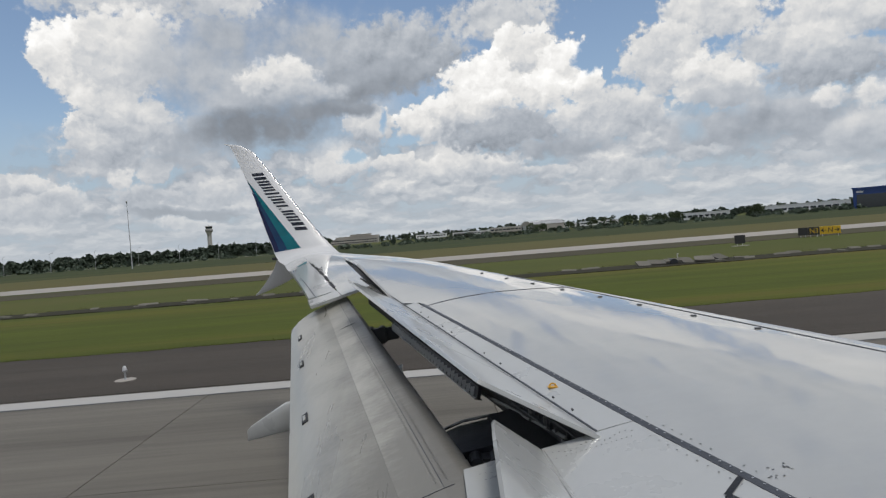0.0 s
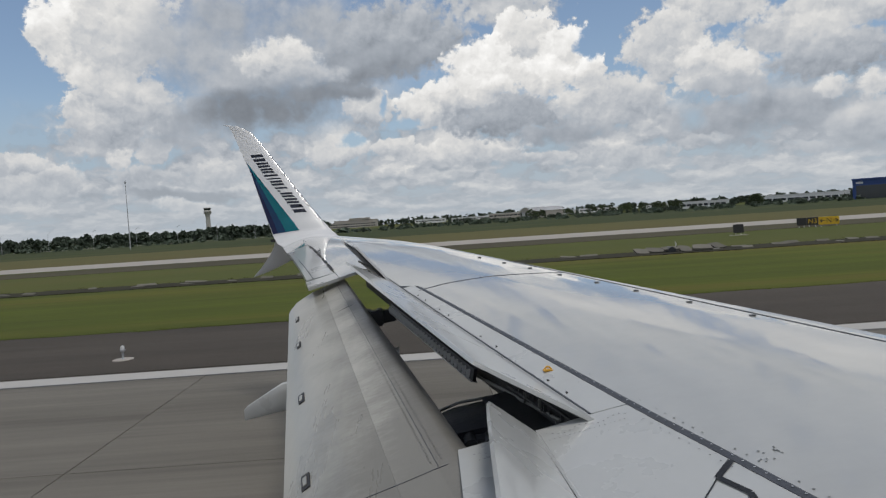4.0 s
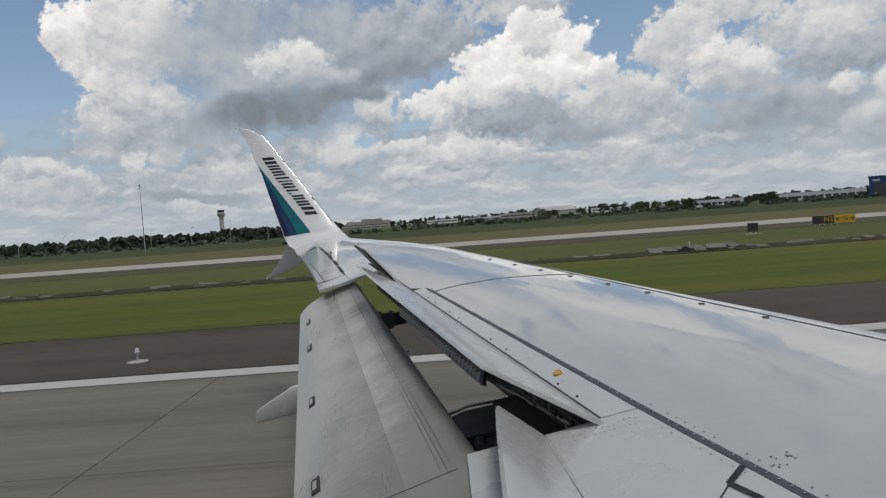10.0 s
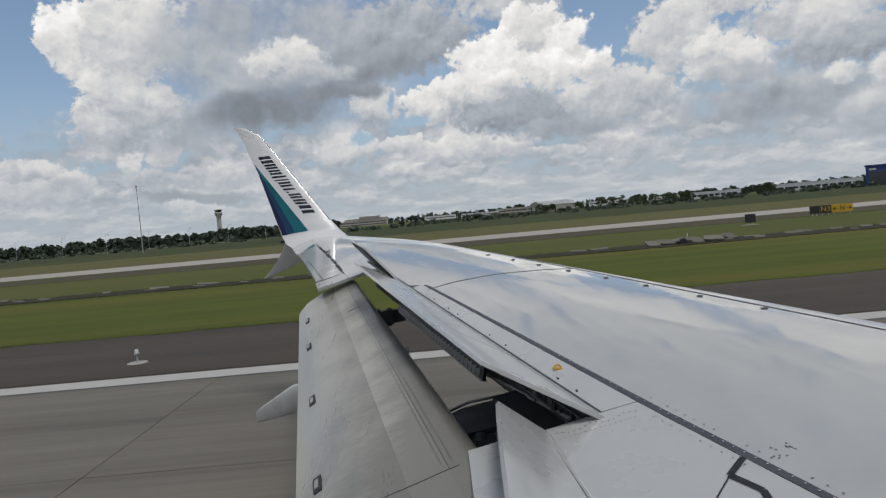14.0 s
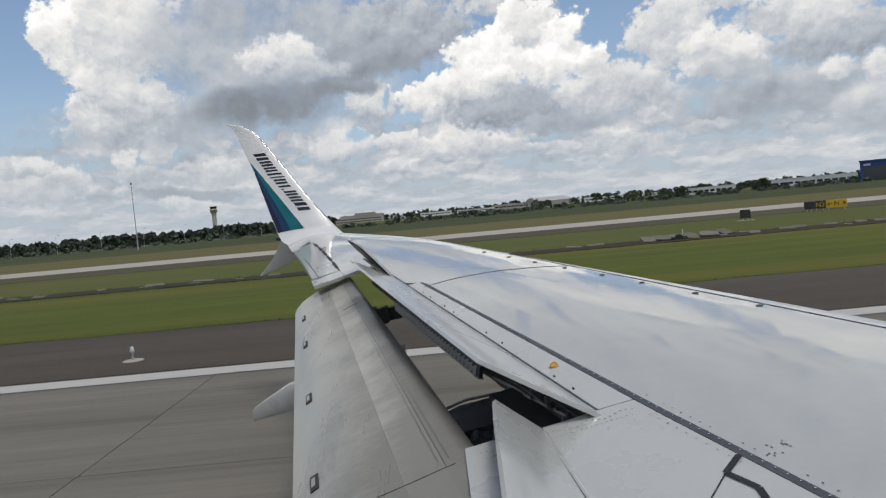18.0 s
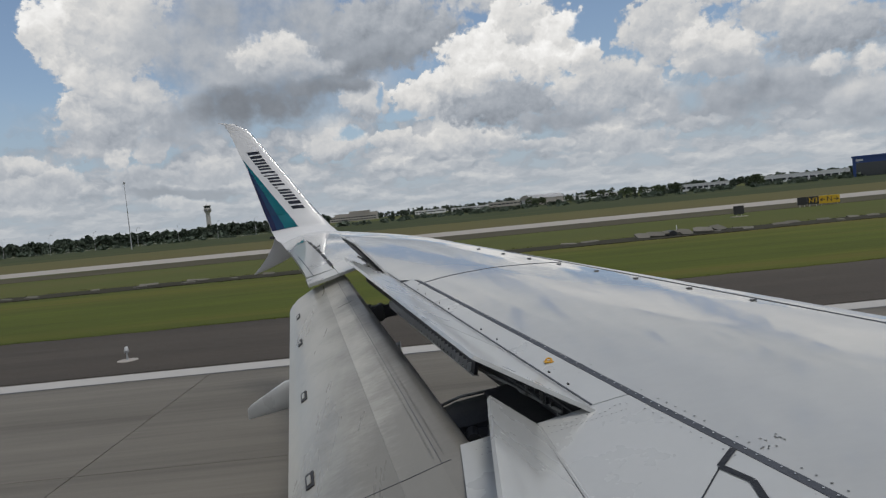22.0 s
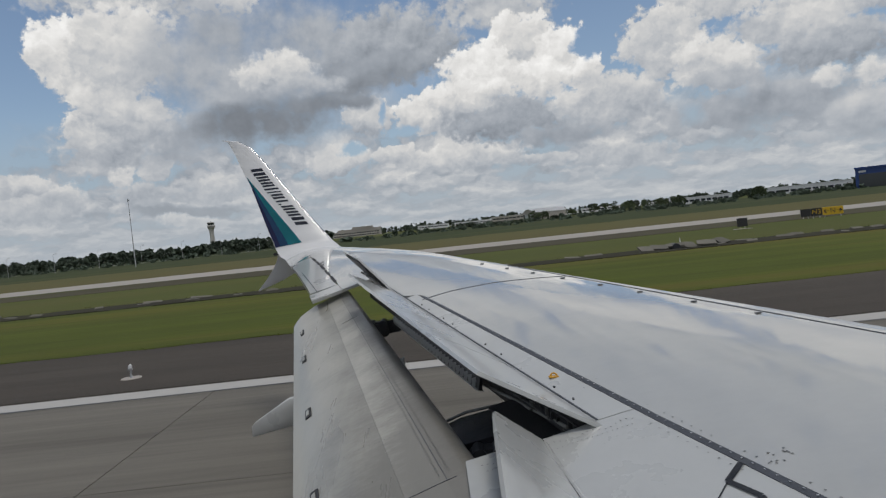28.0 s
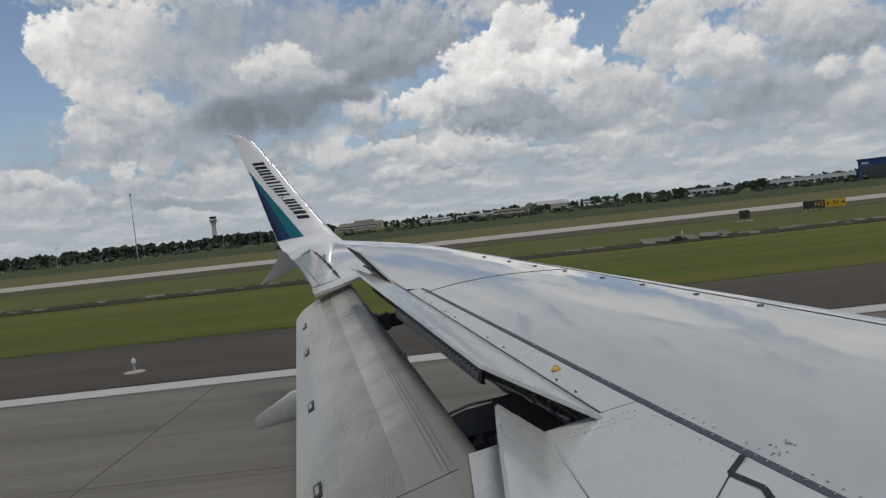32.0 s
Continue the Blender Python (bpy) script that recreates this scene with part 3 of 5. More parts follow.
SPOILER_ENDS = (5.86, 7.11, 8.22, 9.30, 10.34, 11.35)
for k in range(5):
    y0, y1 = SPOILER_ENDS[k] + 0.011, SPOILER_ENDS[k + 1] - 0.011
    lift = 43.5 if k < 4 else 67
    bm = turned(sheet(lambda y: hinge(y) - 0.004, spoiler_rear, y0, y1, 4, 6, 0.028, skew=0.1), y0, y1, lift)
    spoiler = part("spoiler", bm, PANEL, wing, "raised light grey spoiler panel" if k < 4 else "steeply raised light grey spoiler panel")
    # stiffened underside, its shade put into a near-black colour
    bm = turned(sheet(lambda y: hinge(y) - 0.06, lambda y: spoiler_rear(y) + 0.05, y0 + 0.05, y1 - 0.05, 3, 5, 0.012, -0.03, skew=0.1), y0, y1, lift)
    part("underside", bm, RECESS_SHADE, spoiler, "spoiler underside coloured near-black for its shade")
    for yb in (y0 + 0.3, y1 - 0.3):
        a = on_wing(hinge(yb) + 0.02, yb, -0.06)
        b = a + Vector((-0.26, 0.03, 0.15 if k < 4 else 0.22))
        part("actuator", tube(((a, 0.022), (a.lerp(b, 0.55), 0.022), (a.lerp(b, 0.56), 0.013), (b, 0.013)), 8), STEEL, spoiler, "bare metal actuator rod")
bm = sheet(lambda y: -6.135 + 0.108 * (5.94 - y), lambda y: -6.47 - 0.09 * (5.93 - y), 2.4, 5.93, 3, 10, 0.025)
bmesh.ops.transform(bm, matrix=Matrix.Translation(on_wing(-6.13, 5.93)) @ Matrix.Rotation(radians(-50), 4, Vector((0.108, -1, -0.09))) @ Matrix.Translation(-on_wing(-6.13, 5.93)), verts=bm.verts)
part("ground_spoiler", bm, PANEL, wing, "raised light grey inboard spoiler panel")

part("piano_hinge", tube([(on_wing(-6.128 + 0.108 * (5.94 - y), y, -0.010), 0.016) for y in (5.9, 5.6, 5.2, 4.8, 4.4, 4.0, 3.5, 3.0, 2.5)], 8), PANEL, wing, "pale hinge along the inboard spoiler")

part("spoiler_hinge", tube([(on_wing(hinge(y) + 0.001, y, -0.011), 0.013) for y in [5.92 + 0.27 * k for k in range(21)]], 8), PANEL, wing, "pale hinge along the spoilers")

# rear spar behind the spoilers, with stiffeners, and the bay under them coloured shade-dark
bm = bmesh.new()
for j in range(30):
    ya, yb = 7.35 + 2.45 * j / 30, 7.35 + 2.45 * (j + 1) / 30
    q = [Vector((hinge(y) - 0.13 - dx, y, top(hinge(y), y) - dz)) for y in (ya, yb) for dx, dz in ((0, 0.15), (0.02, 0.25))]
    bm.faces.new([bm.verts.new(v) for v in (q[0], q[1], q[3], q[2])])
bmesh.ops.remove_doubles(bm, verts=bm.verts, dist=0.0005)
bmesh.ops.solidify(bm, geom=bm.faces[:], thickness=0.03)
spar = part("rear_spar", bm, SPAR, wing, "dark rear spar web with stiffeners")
for j in range(27):
    y = 7.42 + 2.34 * j / 26
    x, z = hinge(y) - 0.15, top(hinge(y), y)
    part("stiffener", box((x - 0.05, y - 0.01, z - 0.235), (x, y + 0.01, z - 0.165), bevel=0.003), WHITE, spar)
bm = bmesh.new()
prev = None
for j in range(31):
    y = 7.35 + 2.45 * j / 30
    x, z = hinge(y) - 0.16, top(hinge(y), y) - 0.25
    q = [bm.verts.new(Vector((x + dx, y, z + dz))) for dx, dz in ((0.02, 0.0), (-0.03, 0.012), (-0.032, 0.0), (0.02, -0.012))]
    if prev:
        for i in range(4):
            bm.faces.new((prev[i], prev[(i + 1) % 4], q[(i + 1) % 4], q[i]))
    prev = q
part("lower_flange", bm, PANEL, spar, "dull grey lower spar flange")
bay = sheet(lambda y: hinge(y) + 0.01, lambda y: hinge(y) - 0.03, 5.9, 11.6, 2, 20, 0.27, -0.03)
part("bay_wall", bay, RECESS_SHADE, wing, "bay wall behind the spar, coloured near-black for shade")


part("bay_floor", sheet(lambda y: hinge(y) - 0.01, lambda y: hinge(y) - 0.24, 5.96, 7.0, 4, 8, 0.03, -0.2), RECESS_SHADE, wing, "bay floor coloured near-black for shade")
# near-black here is the wing's shade on the housing, put into its colour
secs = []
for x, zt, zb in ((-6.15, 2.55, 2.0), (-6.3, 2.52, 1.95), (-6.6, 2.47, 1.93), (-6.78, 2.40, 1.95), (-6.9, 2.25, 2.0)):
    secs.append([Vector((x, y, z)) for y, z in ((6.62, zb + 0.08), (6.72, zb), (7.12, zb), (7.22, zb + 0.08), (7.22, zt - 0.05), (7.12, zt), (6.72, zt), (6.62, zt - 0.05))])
part("track_housing", loft(secs), RECESS_SHADE, wing, "flap track housing coloured near-black for shade", True)
part("housing_lip", tube((((-6.28, 7.16, 2.53), 0.012), ((-6.55, 7.17, 2.495), 0.012), ((-6.74, 7.17, 2.43), 0.012), ((-6.87, 7.17, 2.30), 0.012)), 6), PRIMER, wing, "dull grey rounded lip of the track housing")
for k in range(3):
    a = on_wing(hinge(6.2 + 0.25 * k) - 0.05, 6.2 + 0.25 * k, -0.12 - 0.03 * k)
    part("bay_pipe", tube(((a, 0.012), (a + Vector((-0.12, 0.5, -0.02)), 0.012), (a + Vector((-0.3, 0.9, 0.02)), 0.012)), 6), PRIMER, wing, "thin pipe in the bay")

rng = random.Random(8)
for k in range(13):
    y = 6.05 + 0.075 * k
    c = on_wing(hinge(y) - 0.035, y, -0.10 - 0.05 * rng.random())
    part("bay_bracket", box((-0.012, -0.016, -0.02 - 0.03 * rng.random()), (0.012, 0.016, 0.02), Matrix.Translation(c), 0.003), SPAR if k % 3 else PRIMER, wing, "small dark bracket on the bay wall")
for dz in (-0.075, -0.155):
    pts = [(on_wing(hinge(y) - 0.045 - 0.006 * math.sin(9 * y), y, dz + 0.008 * math.sin(7 * y)), 0.006) for y in (6.0, 6.2, 6.4, 6.6, 6.8, 7.0)]
    part("bay_cable", tube(pts, 6), SPAR, wing, "thin dark cable run in the bay")

# ---------------------------------------------------------------- flap
FLAP_U = (0.0, 0.06, 0.17, 0.33, 0.58, 0.80, 0.92, 1.0)
FLAP_D = (0.0, 0.02, 0.10, 0.23, 0.42, 0.67, 0.84, 1.0)


def flap_nose(y):
    return Vector((-6.58 - 0.2405 * (y - 6.0), y, 2.50 + 0.119 * (y - 6.0)))


def flap_rear(y):
    return Vector((-7.868 - 0.182 * (y - 6.7), y, 2.09 + 0.133 * (y - 6.7)))


def on_flap(u, y, lift=0.0):
    a, b = flap_nose(y), flap_rear(y)
    d = float(np.interp(u, FLAP_U, FLAP_D))
    d2 = float(np.interp(min(u + 0.02, 1), FLAP_U, FLAP_D)) - float(np.interp(max(u - 0.02, 0), FLAP_U, FLAP_D))
    up = Vector((-(b.z - a.z) * d2, 0, 0.04 * (b.x - a.x)))
    up = Vector((up.x, 0, up.z)).normalized() * (1 if up.z > 0 else -1)
    return Vector((a.x + (b.x - a.x) * u, y, a.z + (b.z - a.z) * d)) + up * lift


def flap_piece(u0, u1, y0, y1, thick=0.03, lift=0.0, nu=10, ny=18):
    bm = bmesh.new()
    grid = [[[bm.verts.new(on_flap(u0 + (u1 - u0) * i / nu, y0 + (y1 - y0) * j / ny, lift - h)) for i in range(nu + 1)] for j in range(ny + 1)] for h in (0, thick)]
    for g in grid:
        for j in range(ny):
            for i in range(nu):
                bm.faces.new((g[j][i], g[j][i + 1], g[j + 1][i + 1], g[j + 1][i]))
    u, d = grid
    for j in range(ny):
        for i in (0, nu):
            bm.faces.new((u[j][i], u[j + 1][i], d[j + 1][i], d[j][i]))
    for i in range(nu):
        for j in (0, ny):
            bm.faces.new((u[j][i], u[j][i + 1], d[j][i + 1], d[j][i]))
    return bm


flap = part("flap", flap_piece(0.376, 0.88, 2.0, 11.78, 0.10), FLAP, wing, "worn stained grey lowered flap", True)
part("trailing_segment", flap_piece(0.885, 1.0, 2.0, 11.78, 0.04, -0.012, 4), FLAP, flap, "", True)
part("forward_skin", flap_piece(0.155, 0.3755, 2.0, 11.78, 0.10), FLAP_PALE, flap, "paler patched forward skin", True)
# round leading edge
bm = bmesh.new()
sections = []
for j in range(25):
    y = 2.0 + 9.78 * j / 24
    a, b = on_flap(0.155, y), flap_nose(y)
    r = 0.11 - 0.006 * (y - 6)
    pts = [on_flap(0.155, y), on_flap(0.10, y), on_flap(0.05, y)]
    c = b + Vector((-0.03, 0, -r))
    for k in range(8):
        w = radians(80 - 34 * k)
        pts.append(c + Vector((math.cos(w) * r * 1.15, 0, math.sin(w) * r)))
    pts.append(on_flap(0.155, y, -0.12))
    sections.append(pts)
part("leading_edge", loft(sections), NOSE, flap, "sooty rounded flap leading edge", True)
for u in (0.148,):
    part("seam", flap_piece(u, u + 0.003, 5.9, 11.6, 0.004, 0.003, 1), SEALANT, flap, "thin dark panel seam")
for y in (5.9, 10.2):
    part("joint", flap_piece(0.10, 0.62 if y < 8 else 0.3, y, y + 0.005, 0.004, 0.003, 12, 1), SEALANT, flap, "thin dark chordwise joint")
for y in (6.5, 8.05, 9.7, 10.85):
    slot = part("hook_slot", flap_piece(0.822, 0.873, y - 0.1, y + 0.1, 0.05, 0.010, 2, 2), RUBBER, flap, "black slot cover")
    part("plate", flap_piece(0.838, 0.862, y - 0.055, y + 0.055, 0.03, 0.016, 2, 2), FLAP, slot, "worn grey plate in the slot")
# fairing tail under the flap
for y, s in ((9.0, 1.0), (4.2, 1.1)):
    a = flap_rear(y)
    secs = []
    for t, hw, hh, dz in ((1.2, 0.11, 0.2, 0.05), (0.6, 0.11, 0.21, -0.13), (0.2, 0.10, 0.19, -0.19), (-0.05, 0.045, 0.15, -0.2), (-0.25, 0.026, 0.11, -0.275), (-0.42, 0.014, 0.075, -0.34), (-0.465, 0.006, 0.055, -0.365)):
        c = a + Vector((t * s, 0, dz))
        secs.append([c + Vector((0, hw * math.copysign(abs(math.cos(2 * math.pi * k / 16)) ** 0.5, math.cos(2 * math.pi * k / 16)), hh * math.sin(2 * math.pi * k / 16))) for k in range(16)])
    part("track_fairing", loft(secs), PANEL, wing, "pale grey flap track fairing", True)
# flap tracks with carriages in the gap
for y in (6.55, 10.05):
    drop = 0.08 if y < 8 else 0.0
    a, b = on_wing(hinge(y) - 0.05, y, -0.31 - drop), flap_nose(y) + Vector((-0.2, 0, -0.22 - drop))
    track = part("flap_track", loft([[p + Vector((0, dy, dz)) for dy, dz in ((-0.05, -0.09), (0.05, -0.09), (0.05, 0.06), (-0.05, 0.06))] for p in (a, a.lerp(b, 0.5) + Vector((0, 0, 0.02)), b)]), RECESS_SHADE, wing, "flap track beam coloured near-black for shade")
    part("carriage", box((-0.13, -0.09, -0.09), (0.13, 0.09, 0.09), Matrix.Translation(a.lerp(b, 0.45)), 0.02), SPAR, track)
    for s in (-0.07, 0.07):
        c = a.lerp(b, 0.45) + Vector((s, 0, 0.06))
        part("roller", tube(((c + Vector((0, -0.11, 0)), 0.05), (c + Vector((0, 0.11, 0)), 0.05)), 12), SPAR, track)

# ---------------------------------------------------------------- aileron
aileron = part("aileron", sheet(lambda y: aileron_front(y) - 0.01, wing_rear, 11.8, 15.2, 5, 10, 0.05, skew=0.1), PANEL, wing, "light grey aileron", True)
part("tab_line", sheet(lambda y: -8.40 - 0.288 * (y - 11.817), lambda y: -8.412 - 0.288 * (y - 11.817), 11.85, 13.75, 1, 8, 0.006, 0.004), SEALANT, aileron, "dark trim tab gap")
for j in range(5):
    y = 12.0 + 0.62 * j
    part("hinge_gap", sheet(lambda y: aileron_front(y) + 0.022, lambda y: aileron_front(y) - 0.022, y, y + 0.46, 1, 4, 0.006, 0.005), RUBBER, aileron, "black hinge gap")
part("inner_trailing_skin", sheet(lambda y: aileron_front(y) + 0.008, wing_rear, 11.41, 11.785, 5, 3, 0.045), PANEL, wing, "", True)
part("tip_trailing_skin", sheet(lambda y: aileron_front(y) + 0.008, wing_rear, 15.3, 16.55, 5, 5, 0.05), WING, wing, "", True)


# ---------------------------------------------------------------- winglet
WL_Y = (16.5, 16.82, 17.0, 17.16, 17.53, 17.75, 17.9, 17.94, 17.96)
WL_Z = (3.73, 3.76, 3.88, 4.19, 5.19, 5.78, 6.22, 6.40, 6.46)
WL_LE = (-8.45, -8.62, -8.80, -9.08, -9.82, -10.25, -10.59, -10.90, -11.22)
WL_TE = (-9.78, -9.97, -10.10, -10.24, -10.59, -10.85, -11.04, -11.14, -11.28)
WL_S = tuple(i / 8 for i in range(9))


def winglet_at(s, c, lift=0.0):
    """A place on the winglet's inner face: s up the span, c along the chord."""
    y, z, a, b = (float(np.interp(s, WL_S, v)) for v in (WL_Y, WL_Z, WL_LE, WL_TE))
    e = 0.04
    dy = float(np.interp(min(s + e, 1), WL_S, WL_Y)) - float(np.interp(max(s - e, 0), WL_S, WL_Y))
    dz = float(np.interp(min(s + e, 1), WL_S, WL_Z)) - float(np.interp(max(s - e, 0), WL_S, WL_Z))
    n = Vector((0, -dz, dy)).normalized()
    t = 0.055 * (a - b) * 4 * math.sqrt(max(c, 0)) * (1 - c) * 0.75
    x = a + (b - a) * c
    blend = max(1.0 - s / 0.32, 0.0) ** 1.5
    z += (top(x, min(y, 16.7)) - 0.01 - z) * blend
    return Vector((x, y, z)) + n * (t * (1 - blend) + lift)


def winglet_face(s0, s1, c0, c1, lift, ns=10, nc=6):
    bm = bmesh.new()
    g = [[bm.verts.new(winglet_at(s0 + (s1 - s0) * j / ns, (c0(s0 + (s1 - s0) * j / ns)) + (c1(s0 + (s1 - s0) * j / ns) - c0(s0 + (s1 - s0) * j / ns)) * i / nc, lift)) for i in range(nc + 1)] for j in range(ns + 1)]
    for j in range(ns):
        for i in range(nc):
            bm.faces.new((g[j][i], g[j][i + 1], g[j + 1][i + 1], g[j + 1][i]))
    bmesh.ops.solidify(bm, geom=bm.faces[:], thickness=-0.002)
    return bm


secs = []
for j in range(41):
    s = j / 40
    ring = [winglet_at(s, (i / 10) ** 2) for i in range(11)]
    y, z, a, b = (float(np.interp(s, WL_S, v)) for v in (WL_Y, WL_Z, WL_LE, WL_TE))
    for i in range(9, 0, -1):
        c = (i / 10) ** 2
        thick = 0.04 + 0.05 * (a - b) * math.sqrt(c) * (1 - c) * 3
        ring.append(winglet_at(s, c, -thick * (1 - 0.6 * s)))
    secs.append(ring)
winglet = part("winglet", loft(secs), WHITE, wing, "white winglet with teal and blue stripes", True)


def stripe_edge(foot):
    """A straight slanting edge from the trailing edge down to the foot at the root, as a share of the chord."""
    def edge(s):
        z, a, c = (float(np.interp(s, WL_S, v)) for v in (WL_Z, WL_LE, WL_TE))
        x = -10.73 + (foot + 10.73) * (5.55 - z) / (5.55 - 3.89)
        return min(max((a - x) / (a - c), 0.05), 0.992)
    return edge


S_TOP, S_FOOT = (float(np.interp(v, WL_Z, WL_S)) for v in (5.53, 3.90))
part("teal_stripe", winglet_face(S_FOOT, S_TOP, stripe_edge(-9.50), stripe_edge(-9.80), 0.004, 24, 4), TEAL, winglet, "teal stripe")
part("blue_stripe", winglet_face(S_FOOT, S_TOP, stripe_edge(-9.80), stripe_edge(-9.98), 0.004, 24, 4), BLUE, winglet, "deep blue stripe")
part("navy_stripe", winglet_face(S_FOOT, S_TOP - 0.06, stripe_edge(-9.98), lambda s: 0.992, 0.004, 24, 4), NAVY, winglet, "navy stripe")
# the painted word becomes plain bars, two strokes a sign
WIDTHS = (1.35, 1, 0.95, 0.6, 0.5, 1, 0.6, 0.4, 0.95, 1, 1.5)


def word_bar(z_top, z_low, centre, low, high):
    s0, s1 = (float(np.interp(v, WL_Z, WL_S)) for v in (z_top, z_low))

    def reach(s, half):
        return centre + half / float(np.interp(s, WL_S, [a - c for a, c in zip(WL_LE, WL_TE)]))

    part("word_bar", winglet_face(s1, s0, lambda s: reach(s, low), lambda s: reach(s, high), 0.004, 3, 3), SLATE, winglet, "dark slate painted bar")


z = 5.69
for k, wide in enumerate(WIDTHS):
    step = 0.145 * wide
    tall = 0.16 if k in (3, 4) else 0.135
    centre = 0.50 - 0.205 * k / 10
    if k == 7:
        word_bar(z, z - step + 0.03, centre, tall * 0.55, tall)
    elif wide < 0.7:
        word_bar(z - 0.01, z - step + 0.035, centre, -tall, tall)
    else:
        stroke = (step - 0.03) * 0.40
        word_bar(z, z - stroke, centre, -tall, tall)
        word_bar(z - step + 0.03 + stroke, z - step + 0.03, centre, -tall, tall)
    z -= step
part("bright_leading_edge", winglet_face(0.30, 0.86, lambda s: 0.0, lambda s: 0.06, 0.003, 12, 2), STEEL, winglet, "polished leading edge")
# lower strake
secs = []
for s in (0, 0.15, 0.3, 0.45, 0.6, 0.72, 0.82, 0.9, 0.96, 1.0):
    z = 3.74 - 0.80 * s
    y = 17.0 + 0.36 * s
    a, b = -9.32 - 1.31 * s ** 2.0, -10.06 - 0.62 * s ** 1.45
    ring = []
    for i in range(12):
        w = 2 * math.pi * i / 12
        ring.append(Vector(((a + b) / 2 + (a - b) / 2 * math.cos(w), y + 0.035 * (1 - 0.7 * s) * math.sin(w), z)))
    secs.append(ring)
part("lower_strake", loft(secs), WHITE, wing, "pale grey lower winglet strake", True)
part("tail_light", box((-10.16, 16.97, 3.70), (-10.02, 17.07, 3.76), bevel=0.012), RUBBER, wing, "small dark tip light housing")

# ---------------------------------------------------------------- leading edge and small fittings
slat = part("leading_edge_slat", loft([[Vector((front(y) + dx, y, top(front(y) - 0.03, y) + dz)) for dx, dz in ((0.03, -0.02), (0.12, -0.05), (0.19, -0.13), (0.20, -0.22), (0.14, -0.29), (0.02, -0.25))] for y in (3.5, 6, 9, 12, 15, 16.3)]), STEEL, wing, "bright bare metal leading edge slat", True)
for y in (7.25, 7.83, 8.42, 8.93, 9.49, 10.0, 10.5, 11.04):
    x = front(y) - 0.085 * (front(y) - rear(y)) - 0.03
    c = on_wing(x, y)
    m = Matrix.Translation(c)
    part("vortex_fitting", box((-0.025, -0.016, 0.0), (0.025, 0.016, 0.010), m, 0.003), RIVET, wing, "small dark raised fitting")
ring_at = on_wing(-5.906, 6.704)
part("tie_ring", tube([(ring_at + Vector((0.023 * math.cos(w), 0.006 * math.sin(w), 0.005 + 0.02 * abs(math.sin(w)))), 0.0065) for w in [math.pi * k / 10 for k in range(11)]], 8), YELLOW, wing, "yellow escape tie-down ring")
part("tie_plate", box((-0.035, -0.03, -0.004), (0.035, 0.03, 0.006), Matrix.Translation(ring_at), 0.003), YELLOW, wing)
part("panel_line", sheet(lambda y: seal_line(9.76) + (y - 9.5) * 0 + 0.0, lambda y: front(y) - 0.05, 9.62, 9.64, 24, 1, 0.006, 0.003), SEALANT, wing, "thin dark panel joint")


def strip_between(name, a, b, width, material, parent, lift=0.004, label="", n=8):
    """A narrow painted or sealed strip over the skin between two plan places."""
    a, b = Vector(a), Vector(b)
    side = Vector((-(b - a).y, (b - a).x)).normalized() * width / 2
    bm = bmesh.new()
    prev = None
    for i in range(n + 1):
        c = a.lerp(b, i / n)
        q = [bm.verts.new(on_wing(*(c + side), lift)), bm.verts.new(on_wing(*(c - side), lift))]
        if prev:
            bm.faces.new((prev[0], prev[1], q[1], q[0]))
        prev = q
    bmesh.ops.solidify(bm, geom=bm.faces[:], thickness=0.003)
    return part(name, bm, material, parent, label)


strip_between("walkway_mark", (-5.288, 5.104), (-5.405, 4.992), 0.034, SEALANT, wing, 0.006, "dark painted walkway mark")
strip_between("walkway_mark", (-5.405, 4.992), (-5.328, 4.822), 0.034, SEALANT, wing, 0.006)
strip_between("walkway_mark", (-5.328, 4.822), (-5.36, 4.55), 0.034, SEALANT, wing, 0.006)
strip_between("skin_joint", (-5.405, 4.992), (-5.62, 4.75), 0.008, SEALANT, wing, 0.003, "thin dark skin joint")

# hinge fittings along the spoilers, and the slat gap
for y in (6.3, 6.55, 7.4, 7.72, 8.5, 8.76, 9.2, 9.45):
    part("hinge_fitting", box((-0.008, -0.02, -0.01), (0.008, 0.02, 0.005), Matrix.Translation(on_wing(hinge(y) + 0.055, y)), 0.004), RUBBER, wing, "small black hinge fitting")
part("hinge_gap", sheet(lambda y: hinge(y) + 0.018, lambda y: hinge(y) + 0.006, 5.95, 10.9, 1, 40, 0.006, 0.004), SEALANT, wing, "thin dark gap along the spoiler hinge")
part("slat_gap", sheet(lambda y: front(y) - 0.08 - 0.05 * (11 - y), lambda y: front(y) - 0.092 - 0.051 * (11 - y), 3.5, 10.8, 1, 40, 0.006, 0.004), SEALANT, wing, "thin dark slat gap")

# rivets in rows, too small to pick apart
bm = bmesh.new()
rng = random.Random(4)


def rivet(x, y, r=0.005, lift=0.003):
    c = on_wing(x, y, lift)
    v = [bm.verts.new(c + Vector((r * math.cos(math.pi * k / 3), r * math.sin(math.pi * k / 3), 0))) for k in range(6)]
    bm.faces.new(v)


y = 4.3
while y < 9.4:
    if rng.random() < (0.8 if y < 6.1 else 0.12):
        rivet(seal_line(y) + 0.065, y, 0.0065)
    if 5.0 < y < 5.75 or rng.random() < 0.06:
        rivet(seal_line(y) - 0.065, y, 0.0055)
    y += 0.075
for k in range(28):
    x = -5.6 - 0.95 * k / 28
    rivet(x, 5.84 + 0.02 * math.sin(k), 0.006)
